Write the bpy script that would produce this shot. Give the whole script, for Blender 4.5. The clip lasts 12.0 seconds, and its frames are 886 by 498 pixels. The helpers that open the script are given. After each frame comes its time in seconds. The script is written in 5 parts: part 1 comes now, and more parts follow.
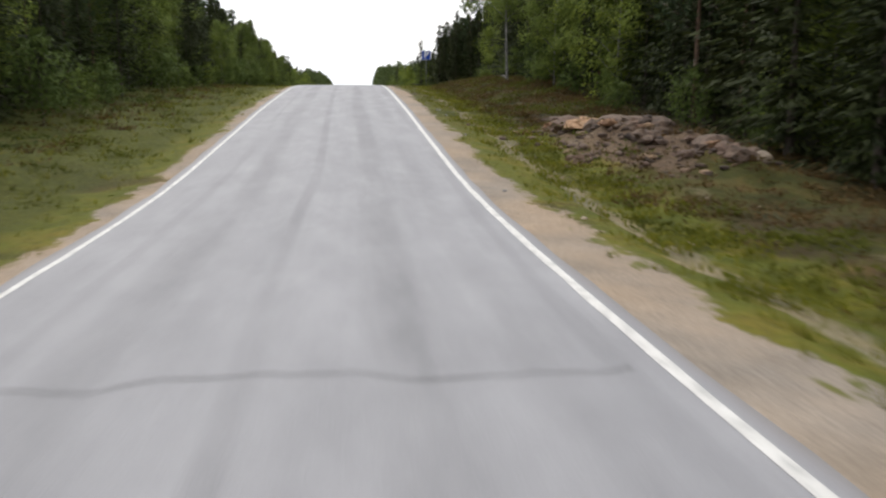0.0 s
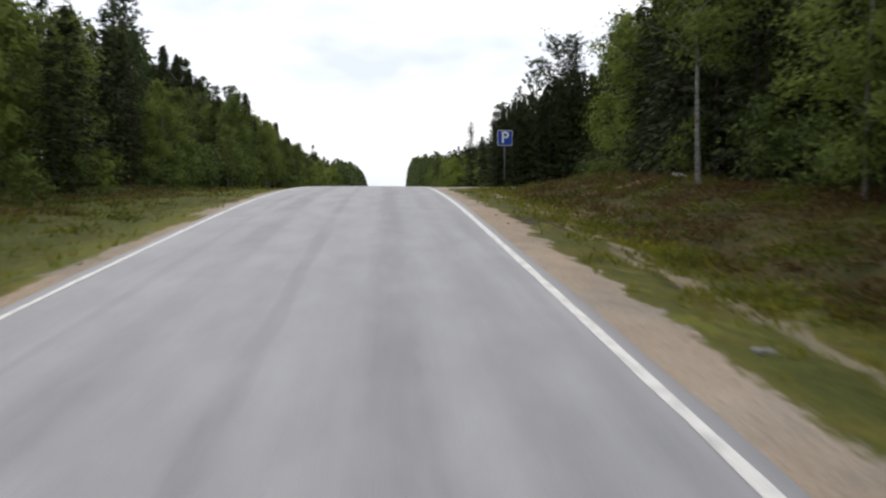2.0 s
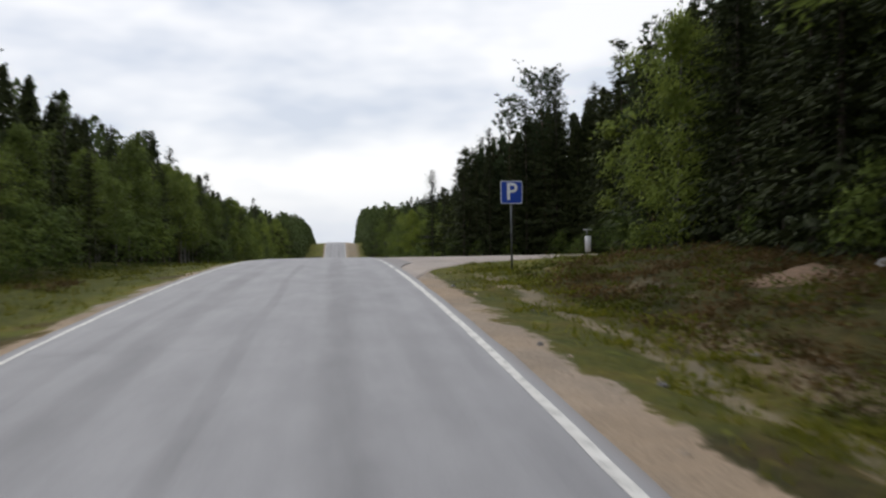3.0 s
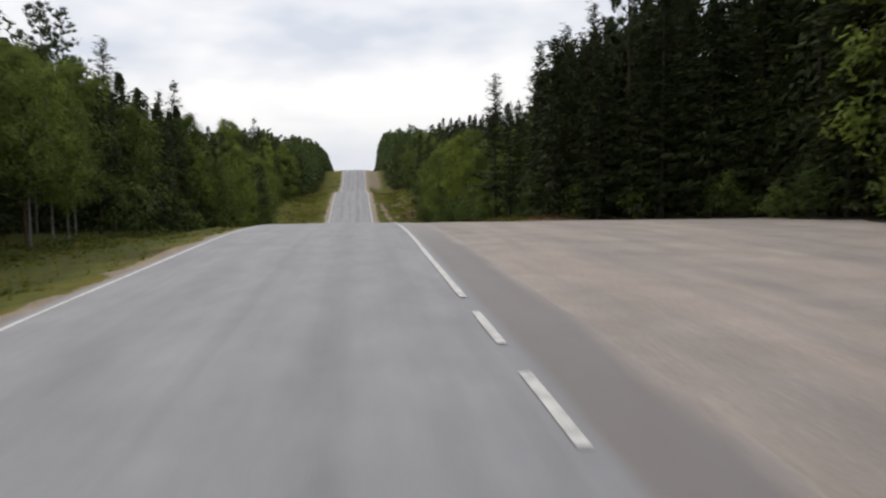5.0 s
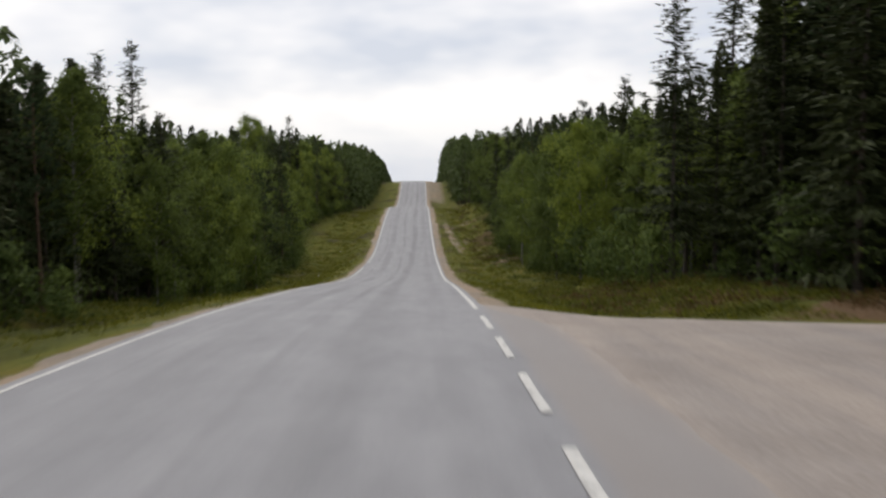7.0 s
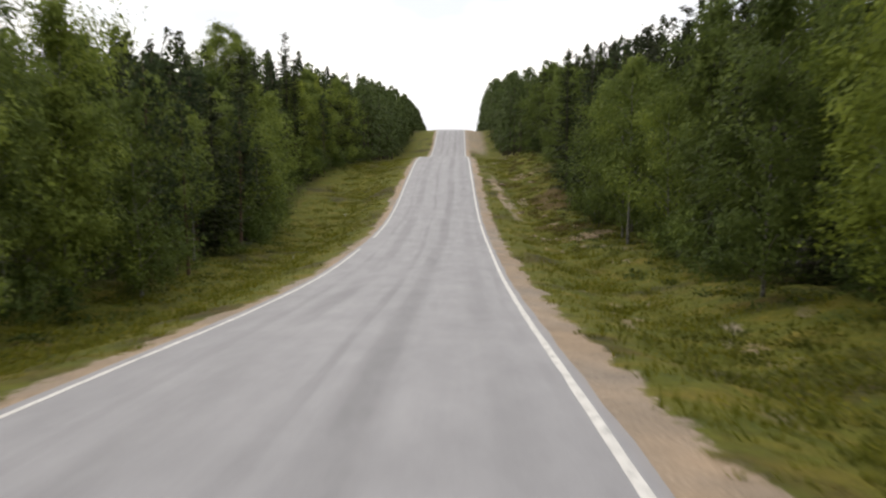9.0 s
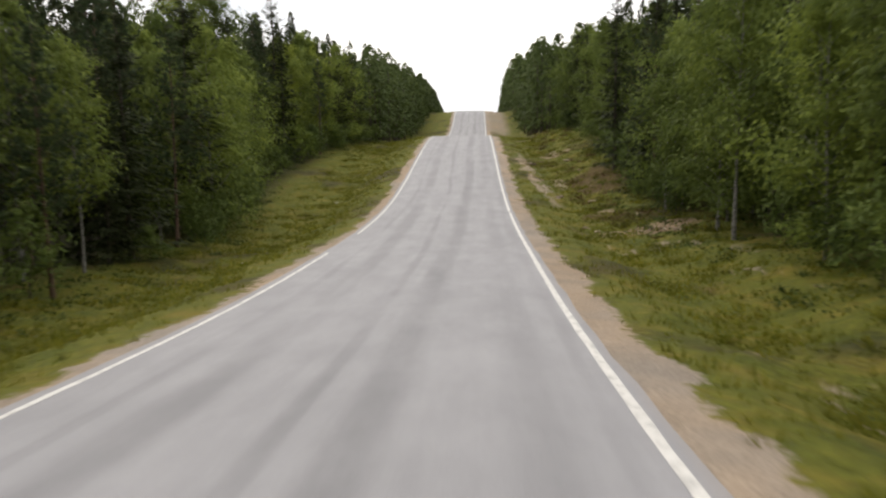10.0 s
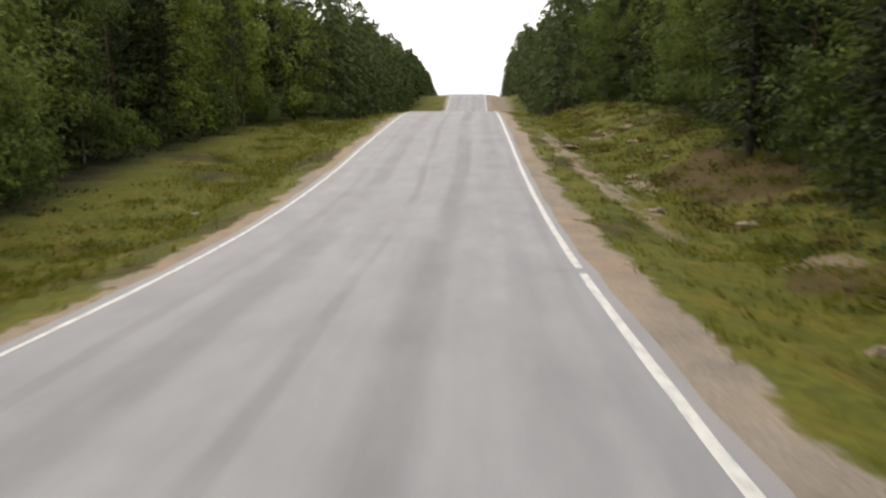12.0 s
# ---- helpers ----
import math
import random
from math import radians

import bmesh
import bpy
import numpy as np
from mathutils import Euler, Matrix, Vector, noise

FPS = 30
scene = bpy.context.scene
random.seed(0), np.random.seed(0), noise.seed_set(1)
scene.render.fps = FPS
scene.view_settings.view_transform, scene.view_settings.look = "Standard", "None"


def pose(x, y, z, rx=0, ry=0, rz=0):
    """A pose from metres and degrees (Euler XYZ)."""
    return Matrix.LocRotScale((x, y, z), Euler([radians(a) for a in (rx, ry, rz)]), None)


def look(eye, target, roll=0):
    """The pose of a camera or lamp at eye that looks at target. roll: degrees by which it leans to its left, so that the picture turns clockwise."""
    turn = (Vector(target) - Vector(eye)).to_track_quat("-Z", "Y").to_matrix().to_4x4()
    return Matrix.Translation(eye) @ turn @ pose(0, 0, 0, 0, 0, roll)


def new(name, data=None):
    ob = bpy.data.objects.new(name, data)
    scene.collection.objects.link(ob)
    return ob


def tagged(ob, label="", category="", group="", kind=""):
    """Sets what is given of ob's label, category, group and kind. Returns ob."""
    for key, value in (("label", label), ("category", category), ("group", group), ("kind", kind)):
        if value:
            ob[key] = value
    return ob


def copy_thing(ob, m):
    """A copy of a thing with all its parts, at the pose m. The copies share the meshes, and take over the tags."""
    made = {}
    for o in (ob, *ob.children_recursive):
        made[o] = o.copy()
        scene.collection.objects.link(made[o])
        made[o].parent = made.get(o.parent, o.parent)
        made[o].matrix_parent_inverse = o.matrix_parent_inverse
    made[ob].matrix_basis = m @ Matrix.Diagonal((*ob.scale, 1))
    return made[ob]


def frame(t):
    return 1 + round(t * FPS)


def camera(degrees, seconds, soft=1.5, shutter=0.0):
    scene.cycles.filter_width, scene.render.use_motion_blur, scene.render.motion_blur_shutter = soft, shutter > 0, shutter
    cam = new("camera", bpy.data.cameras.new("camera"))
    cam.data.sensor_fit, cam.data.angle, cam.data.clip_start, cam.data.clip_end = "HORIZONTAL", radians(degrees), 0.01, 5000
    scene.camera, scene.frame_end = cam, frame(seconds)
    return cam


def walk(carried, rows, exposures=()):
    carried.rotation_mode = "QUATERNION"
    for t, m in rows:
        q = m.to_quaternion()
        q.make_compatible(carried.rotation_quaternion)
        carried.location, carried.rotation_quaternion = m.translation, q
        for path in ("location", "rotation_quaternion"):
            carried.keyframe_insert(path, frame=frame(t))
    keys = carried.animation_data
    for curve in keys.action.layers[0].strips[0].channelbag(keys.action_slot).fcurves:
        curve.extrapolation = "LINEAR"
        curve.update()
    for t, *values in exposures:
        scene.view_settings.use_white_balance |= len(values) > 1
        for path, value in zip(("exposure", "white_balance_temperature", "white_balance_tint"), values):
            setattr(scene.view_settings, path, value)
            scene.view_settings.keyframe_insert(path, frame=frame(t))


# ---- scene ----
# ---- camera and its drive ----
cam = camera(53.2, 12.0, soft=2.3, shutter=0.4)
PATH = [
    (0.0, 0.537, -17.230, 4.137, -6.098, -9.558, -0.002),
    (0.1, 0.544, -15.681, 4.109, -6.183, -9.496, -0.134),
    (0.2, 0.551, -14.133, 4.084, -5.426, -6.388, -0.266),
    (0.3, 0.559, -12.584, 4.063, -5.631, -8.594, -0.397),
    (0.4, 0.566, -11.034, 4.048, -5.346, -6.764, -0.529),
    (0.5, 0.573, -9.484, 4.043, -4.591, -6.516, -0.661),
    (0.6, 0.580, -7.933, 4.052, -5.328, -7.735, -0.531),
    (0.7, 0.589, -6.382, 4.079, -5.699, -9.780, -0.401),
    (0.8, 0.600, -4.830, 4.122, -5.369, -9.388, -0.270),
    (0.9, 0.614, -3.277, 4.177, -4.328, -5.892, -0.140),
    (1.0, 0.633, -1.723, 4.243, -4.627, -6.676, -0.010),
    (1.1, 0.657, -0.169, 4.318, -4.345, -6.600, -0.088),
    (1.2, 0.685, 1.387, 4.401, -5.143, -7.607, -0.166),
    (1.3, 0.715, 2.942, 4.491, -4.886, -7.482, -0.244),
    (1.4, 0.746, 4.497, 4.587, -4.687, -6.565, -0.322),
    (1.5, 0.776, 6.052, 4.688, -4.240, -5.242, -0.400),
    (1.6, 0.803, 7.606, 4.793, -3.444, -4.302, -0.336),
    (1.7, 0.828, 9.160, 4.901, -3.865, -4.409, -0.272),
    (1.8, 0.851, 10.712, 5.011, -3.987, -4.568, -0.208),
    (1.9, 0.872, 12.263, 5.124, -4.111, -4.128, -0.144),
    (2.0, 0.890, 13.812, 5.237, -4.035, -3.837, -0.080),
    (2.1, 0.907, 15.360, 5.351, -4.398, -3.942, -0.021),
    (2.2, 0.922, 16.906, 5.464, -4.260, -4.098, 0.038),
    (2.3, 0.935, 18.451, 5.578, -4.407, -1.340, 0.096),
    (2.4, 0.947, 19.997, 5.692, -4.721, -0.036, 0.155),
    (2.5, 0.958, 21.542, 5.806, -6.457, -1.509, 0.214),
    (2.6, 0.967, 23.088, 5.920, -6.496, -3.095, 0.339),
    (2.7, 0.977, 24.636, 6.032, -7.547, -4.687, 0.464),
    (2.8, 0.988, 26.186, 6.141, -7.159, -2.755, 0.590),
    (2.9, 1.001, 27.738, 6.244, -6.937, -0.566, 0.715),
    (3.0, 1.019, 29.293, 6.341, -7.379, -0.690, 0.840),
    (3.1, 1.042, 30.852, 6.430, -7.662, -1.849, 0.842),
    (3.2, 1.068, 32.413, 6.512, -8.143, -2.395, 0.843),
    (3.3, 1.097, 33.976, 6.588, -7.951, -3.381, 0.845),
    (3.4, 1.126, 35.540, 6.660, -8.061, -3.618, 0.846),
    (3.5, 1.154, 37.104, 6.730, -7.719, -4.600, 0.848),
    (3.6, 1.180, 38.667, 6.798, -6.627, -4.048, 0.509),
    (3.7, 1.205, 40.230, 6.865, -6.171, -4.313, 0.170),
    (5.3, 1.740, 65.191, 7.439, -5.905, -6.317, 0.629),
    (5.4, 1.776, 66.747, 7.431, -4.675, -6.898, 0.701),
    (5.5, 1.811, 68.302, 7.417, -2.850, -6.422, 0.772),
    (5.6, 1.845, 69.856, 7.405, -2.870, -6.521, 0.786),
    (5.7, 1.878, 71.409, 7.397, -2.165, -6.858, 0.799),
    (5.8, 1.911, 72.958, 7.391, -2.361, -6.760, 0.813),
    (5.9, 1.944, 74.505, 7.387, -1.384, -5.398, 0.826),
    (6.0, 1.978, 76.047, 7.382, -1.350, -4.508, 0.840),
    (6.1, 2.013, 77.584, 7.376, -1.855, -4.970, 0.818),
    (6.2, 2.050, 79.115, 7.367, -1.992, -4.412, 0.796),
    (6.3, 2.089, 80.639, 7.354, -1.601, -4.146, 0.774),
    (6.4, 2.130, 82.155, 7.336, -1.785, -4.891, 0.752),
    (6.5, 2.174, 83.662, 7.310, -1.795, -4.681, 0.730),
    (6.6, 2.221, 85.159, 7.276, -1.498, -4.277, 0.641),
    (6.7, 2.269, 86.649, 7.236, -1.125, -3.823, 0.552),
    (6.8, 2.317, 88.135, 7.192, -2.531, -4.989, 0.464),
    (6.9, 2.362, 89.619, 7.145, -2.081, -5.685, 0.375),
    (7.0, 2.404, 91.104, 7.097, -2.112, -4.785, 0.286),
    (7.1, 2.440, 92.592, 7.050, -1.732, -4.516, 0.375),
    (7.2, 2.471, 94.083, 7.003, -1.701, -5.600, 0.464),
    (7.3, 2.498, 95.574, 6.954, -1.592, -7.326, 0.553),
    (7.4, 2.522, 97.063, 6.902, -1.412, -7.555, 0.642),
    (7.5, 2.542, 98.550, 6.843, -0.233, -6.573, 0.731),
    (7.6, 2.560, 100.032, 6.777, -0.184, -6.575, 0.679),
    (7.7, 2.576, 101.510, 6.705, -0.135, -6.882, 0.627),
    (9.3, 2.722, 124.752, 4.795, 0.253, -8.068, -0.208),
    (9.4, 2.735, 126.192, 4.644, -0.098, -8.322, -0.260),
    (9.5, 2.750, 127.632, 4.490, 0.472, -7.743, -0.312),
    (9.6, 2.766, 129.073, 4.335, 0.465, -7.953, -0.114),
    (9.7, 2.782, 130.514, 4.179, 0.482, -8.898, 0.084),
    (9.8, 2.796, 131.956, 4.023, 1.024, -8.515, 0.281),
    (9.9, 2.806, 133.400, 3.868, 0.597, -8.627, 0.479),
    (10.0, 2.810, 134.846, 3.715, 1.587, -8.333, 0.677),
    (10.1, 2.809, 136.294, 3.565, 1.040, -10.651, 0.426),
    (10.2, 2.808, 137.742, 3.419, 1.020, -11.685, 0.175),
    (10.3, 2.807, 139.188, 3.277, 0.118, -11.994, -0.077),
    (10.4, 2.805, 140.631, 3.140, 0.546, -11.006, -0.328),
    (10.5, 2.805, 142.067, 3.008, -0.283, -12.137, -0.579),
    (10.6, 2.807, 143.496, 2.882, 0.009, -11.705, -0.512),
    (10.7, 2.813, 144.918, 2.762, 1.369, -9.378, -0.445),
    (10.8, 2.820, 146.336, 2.648, 1.570, -8.188, -0.377),
    (10.9, 2.829, 147.749, 2.542, 1.418, -8.122, -0.310),
    (11.0, 2.836, 149.161, 2.444, 0.887, -9.666, -0.243),
    (11.1, 2.842, 150.572, 2.354, 0.379, -11.825, -0.126),
    (11.2, 2.847, 151.982, 2.270, 0.709, -12.910, -0.010),
    (11.3, 2.854, 153.391, 2.191, 1.542, -11.324, 0.107),
    (11.4, 2.864, 154.798, 2.114, 1.732, -10.975, 0.223),
    (11.5, 2.880, 156.203, 2.039, 2.217, -10.767, 0.340),
    (11.6, 2.902, 157.606, 1.963, 2.809, -8.989, 0.242),
    (11.7, 2.930, 159.008, 1.887, 2.625, -8.376, 0.144),
    (11.8, 2.962, 160.408, 1.810, 1.864, -8.448, 0.045),
    (11.9, 2.998, 161.807, 1.733, 1.250, -9.005, -0.053),
    (12.0, 3.034, 163.206, 1.656, 1.507, -8.634, -0.151),
]
walk(cam, [(r[0], pose(r[1], r[2], r[3], 90 + r[5], r[6], r[4])) for r in PATH],
     exposures=[(0.0, 0.34, 6580, 11), (0.5, 0.29, 6580, 11), (1.5, 0.23, 6560, 11), (2.5, -0.14, 6400, 11), (3.5, -0.31, 6450, 11), (5.5, -0.26, 6600, 12), (7.6, -0.27, 6700, 12), (9.4, 0.24, 6950, 12), (12.0, 0.28, 7050, 12)])

# ---- world, sun ----
world = bpy.data.worlds.new("overcast_sky")
scene.world = world
world.use_nodes = True
wn, wl = world.node_tree.nodes, world.node_tree.links
wn.clear()
w_out = wn.new("ShaderNodeOutputWorld")
w_sky = wn.new("ShaderNodeTexSky")
w_sky.sky_type, w_sky.sun_disc = "NISHITA", False
SUN_EL, SUN_AZ = radians(42), radians(-20)
w_sky.sun_elevation, w_sky.sun_rotation = SUN_EL, SUN_AZ
w_bg = wn.new("ShaderNodeBackground")
w_bg.inputs["Strength"].default_value = 0.12
w_cl = wn.new("ShaderNodeBackground")
w_cl.inputs["Strength"].default_value = 1.0
w_mix = wn.new("ShaderNodeMixShader")
w_co = wn.new("ShaderNodeTexCoord")
w_map = wn.new("ShaderNodeMapping")
w_map.inputs["Scale"].default_value = (1.0, 1.0, 2.6)
w_noise = wn.new("ShaderNodeTexNoise")
w_noise.inputs["Scale"].default_value = 2.9
w_noise.inputs["Detail"].default_value = 4
w_noise.inputs["Roughness"].default_value = 0.56
w_ramp = wn.new("ShaderNodeValToRGB")
w_ramp.color_ramp.elements[0].position = 0.40
w_ramp.color_ramp.elements[0].color = (0.81, 0.875, 0.985, 1)
w_ramp.color_ramp.elements[1].position = 0.595
w_ramp.color_ramp.elements[1].color = (1.26, 1.26, 1.26, 1)
w_map.inputs["Location"].default_value = (0.35, 0.1, 0.55)
w_mix.inputs["Fac"].default_value = 0.9
wl.new(w_co.outputs["Generated"], w_map.inputs["Vector"])
wl.new(w_map.outputs["Vector"], w_noise.inputs["Vector"])
w_sep = wn.new("ShaderNodeSeparateXYZ")
w_low = wn.new("ShaderNodeMapRange")
w_low.interpolation_type = "SMOOTHSTEP"
for key, v in (("From Min", 0.30), ("From Max", 0.06), ("To Min", 0.0), ("To Max", 0.06)):
    w_low.inputs[key].default_value = v
w_add = wn.new("ShaderNodeMath")
w_add.operation = "ADD"
wl.new(w_co.outputs["Generated"], w_sep.inputs[0])
wl.new(w_sep.outputs[2], w_low.inputs["Value"])
wl.new(w_low.outputs["Result"], w_add.inputs[0])
wl.new(w_noise.outputs["Fac"], w_add.inputs[1])
wl.new(w_add.outputs[0], w_ramp.inputs["Fac"])
w_blue = wn.new("ShaderNodeMapRange")
w_blue.interpolation_type = "SMOOTHSTEP"
for key, v in (("From Min", 0.075), ("From Max", 0.0), ("To Min", 0.0), ("To Max", 0.6)):
    w_blue.inputs[key].default_value = v
w_tint = wn.new("ShaderNodeMix")
w_tint.data_type = "RGBA"
w_tint.inputs[7].default_value = (0.74, 0.85, 1.0, 1)
wl.new(w_sep.outputs[2], w_blue.inputs["Value"])
wl.new(w_blue.outputs["Result"], w_tint.inputs[0])
wl.new(w_ramp.outputs["Color"], w_tint.inputs[6])
wl.new(w_tint.outputs[2], w_cl.inputs["Color"])
wl.new(w_sky.outputs["Color"], w_bg.inputs["Color"])
wl.new(w_bg.outputs["Background"], w_mix.inputs[1])
wl.new(w_cl.outputs["Background"], w_mix.inputs[2])
wl.new(w_mix.outputs["Shader"], w_out.inputs["Surface"])
sun_data = bpy.data.lights.new("sun", "SUN")
sun_data.energy, sun_data.angle, sun_data.color = 1.4, radians(35), (1.0, 0.97, 0.92)
sun_ob = new("sun", sun_data)
sun_ob.matrix_world = look((-18, 50, 60), (0, 0, 0))

# ---- plan: the road's line and its height ----
Z0, ZSTEP = -40.0, 10.0
PROFILE = [2.12, 2.12, 2.12, 2.12, 2.35, 3.00, 3.71, 4.33, 4.87, 5.21, 5.38, 5.41, 5.28, 5.11, 4.73, 4.10, 3.23, 2.26, 1.23, 0.39, -0.15, -0.55, -0.61, -0.23, 0.44, 1.10, 1.66, 1.89, 1.76, 1.40, 0.96, 0.75, 1.00, 1.60, 2.50, 3.59, 4.75, 5.42, 5.30, 5.03, 4.63, 4.08, 3.39, 2.57, 1.60, 0.50, -0.75, -2.14, -3.66, -5.33]
X0, XSTEP = -40.0, 50.0
LINE = [-0.00, -0.03, 0.18, 0.89, 1.61, 1.96, 2.45, 3.14, 3.46, 4.13]


def spline(v0, step, vals, s):
    """A smooth curve through evenly spaced values."""
    v = np.asarray(vals, float)
    s = np.asarray(s, float)
    q = np.clip((s - v0) / step, 0, len(v) - 1.0001)
    i = np.minimum(q.astype(int), len(v) - 2)
    w = q - i
    a, b = v[np.maximum(i - 1, 0)], v[i]
    c, d = v[i + 1], v[np.minimum(i + 2, len(v) - 1)]
    return b + 0.5 * w * (c - a + w * (2 * a - 5 * b + 4 * c - d + w * (3 * (b - c) + d - a)))


def road_z(y):
    return spline(Z0, ZSTEP, PROFILE, y)


def road_x(y):
    return spline(X0, XSTEP, LINE, y)


def smooth(a, b, v):
    q = np.clip((np.asarray(v, float) - a) / (b - a), 0, 1)
    return q * q * (3 - 2 * q)


def wave(x, y, size, seed=0.0):
    """A cheap smooth unevenness between -1 and 1."""
    x, y = np.asarray(x, float) / size, np.asarray(y, float) / size
    return (np.sin(x * 2.1 + 1.3 * np.sin(y * 1.7 + seed) + seed) + np.sin(y * 2.6 + 1.1 * np.sin(x * 1.9 - seed) + 2.0 * seed)
            + 0.6 * np.sin(x * 4.7 - y * 3.9 + seed * 3.0)) / 2.6


LEFT_LOW = ([-60, -20, 10, 40, 100, 140, 165, 190, 225, 260, 400], [0.0, 0.0, 0.0, -0.1, -0.4, -0.9, -1.0, -1.3, -0.8, -0.4, -0.2])
RIGHT_LOW = ([-60, -20, 15, 45, 57, 105, 116, 140, 170, 190, 225, 400], [-0.5, -0.5, -0.5, -0.4, -0.15, -0.15, -0.35, -0.6, -0.4, -0.5, -0.4, -0.3])
RIGHT_BANK = ([-60, -20, 6, 14, 24, 36, 54, 63, 100, 125, 160, 178, 195, 230, 400], [-0.3, -0.5, -0.6, -0.6, -0.3, 0.45, 0.5, 0.0, 0.0, 0.2, 0.1, 0.2, 0.65, 0.8, 0.4])
LEFT_EDGE = ([-60, 0, 60, 100, 150, 175, 200, 216, 235, 300, 420], [10, 10, 9.5, 9.0, 9.5, 10.5, 14.5, 12.5, 10, 9, 9])
RIGHT_EDGE = ([-60, -20, 10, 25, 50, 65, 72, 84, 106, 115, 150, 175, 195, 215, 240, 300, 420], [13, 13, 14.5, 13, 13, 13, 17, 23.5, 20, 12.8, 10.5, 10, 11.5, 12, 9.5, 9, 9])


def yard_near(u):
    return np.interp(u, [3, 4.2, 6.3, 11.6, 20, 40], [51.0, 57.5, 63, 70, 84, 100])


def yard_far(u):
    return np.interp(u, [3, 3.6, 4.2, 4.8, 5.6, 7, 10, 13.8, 20, 30], [115.6, 114.2, 113.0, 111.6, 110.3, 109.4, 108.3, 106.8, 104, 100])


def in_yard(u, y, soft=1.2):
    """1 inside the gravel yard beside the road, 0 outside."""
    return smooth(-soft, 0.2, y - yard_near(u)) * smooth(-soft, 0.2, yard_far(u) - y) * smooth(2.5, 3.5, u) * (1 - smooth(22, 24, u))


def ground_z(u, y):
    """Height of the ground at u metres to the right of the road's middle, y along it."""
    u, y = np.broadcast_arrays(np.asarray(u, float), np.asarray(y, float))
    base = road_z(y)
    a = np.abs(u)
    lumps = 0.09 * wave(u, y, 1.3, 0.7) + 0.12 * wave(u, y, 4.0, 2.1) + 0.07 * wave(u, y, 0.8, 3.3)
    shoulder = -0.05 - 0.10 * smooth(3.3, 4.6, a)
    low_l, low_r = np.interp(y, *LEFT_LOW), np.interp(y, *RIGHT_LOW)
    bank_r = np.interp(y, *RIGHT_BANK)
    left = shoulder + (low_l + 0.1) * smooth(4.2, 7.4, a) + 0.25 * smooth(7.5, 12, a) + 0.6 * smooth(14, 40, a)
    right = shoulder + (low_r + 0.1) * smooth(4.4, 6.6, a) + (bank_r - low_r) * smooth(7.0, 11.0, a) + 0.6 * smooth(14, 40, a)
    side = np.where(u < 0, left, right)
    z = base + side + lumps * smooth(4.0, 5.5, a)
    z = z + 0.95 * np.exp(-((u - 9.9 + 0.25 * (y - 9.5)) / 1.8) ** 2 - ((y - 9.5) / 4.6) ** 2) * (1 + 0.35 * wave(u, y, 0.8, 3.0))
    yard = in_yard(u, y)
    z = z * (1 - yard) + yard * (base - 0.07)
    wide = smooth(60, 500, a)
    beyond = 0.02 * np.maximum(y - 445.0, 0.0)
    return z * (1 - wide) + wide * (np.minimum(base, 0) * 0.3 - 4.0) - beyond


def place(x, y):
    """A point on the ground at world x, y."""
    return Vector((x, y, float(ground_z(x - road_x(y), y))))


# ---- materials ----
def mat(name):
    m = bpy.data.materials.new(name)
    m.use_nodes = True
    nt = m.node_tree
    return m, nt, nt.nodes["Principled BSDF"]


def node(nt, kind, **kw):
    n = nt.nodes.new("ShaderNode" + kind)
    for key, v in kw.items():
        n.inputs[key.replace("_", " ")].default_value = v
    return n


def noise_of(nt, vec, scale, detail=4, rough=0.55, stretch=None):
    if stretch:
        mp = node(nt, "Mapping")
        mp.inputs["Scale"].default_value = stretch
        nt.links.new(vec, mp.inputs["Vector"])
        vec = mp.outputs["Vector"]
    n = node(nt, "TexNoise", Scale=scale, Detail=detail, Roughness=rough)
    nt.links.new(vec, n.inputs["Vector"])
    return n.outputs["Fac"]


def ramp(nt, fac, *stops):
    r = nt.nodes.new("ShaderNodeValToRGB")
    e = r.color_ramp.elements
    while len(e) < len(stops):
        e.new(0.5)
    for k, (p, c) in enumerate(stops):
        e[k].position = p
        e[k].color = (*c, 1) if len(c) == 3 else c
    nt.links.new(fac, r.inputs["Fac"])
    return r.outputs["Color"]


def step(nt, fac, lo, hi):
    n = nt.nodes.new("ShaderNodeMapRange")
    n.interpolation_type = "SMOOTHSTEP"
    n.inputs["From Min"].default_value, n.inputs["From Max"].default_value = lo, hi
    nt.links.new(fac, n.inputs["Value"])
    return n.outputs["Result"]


def calc(nt, op, a, b=None):
    n = nt.nodes.new("ShaderNodeMath")
    n.operation = op
    for k, v in enumerate((a, b)):
        if v is None:
            continue
        if isinstance(v, (int, float)):
            n.inputs[k].default_value = v
        else:
            nt.links.new(v, n.inputs[k])
    return n.outputs[0]


def blend(nt, fac, a, b, how="MIX"):
    n = nt.nodes.new("ShaderNodeMix")
    n.data_type, n.blend_type = "RGBA", how
    for sock, v in ((n.inputs[0], fac), (n.inputs[6], a), (n.inputs[7], b)):
        if isinstance(v, (int, float)):
            sock.default_value = v
        elif isinstance(v, tuple):
            sock.default_value = (*v, 1)
        else:
            nt.links.new(v, sock)
    return n.outputs[2]


def bump(nt, bsdf, height, strength, distance):
    b = node(nt, "Bump", Strength=strength, Distance=distance)
    nt.links.new(height, b.inputs["Height"])
    nt.links.new(b.outputs["Normal"], bsdf.inputs["Normal"])


def uv_of(nt):
    n = nt.nodes.new("ShaderNodeUVMap")
    n.uv_map = "plan"
    s = nt.nodes.new("ShaderNodeSeparateXYZ")
    nt.links.new(n.outputs["UV"], s.inputs[0])
    return n.outputs["UV"], s.outputs[0], s.outputs[1]


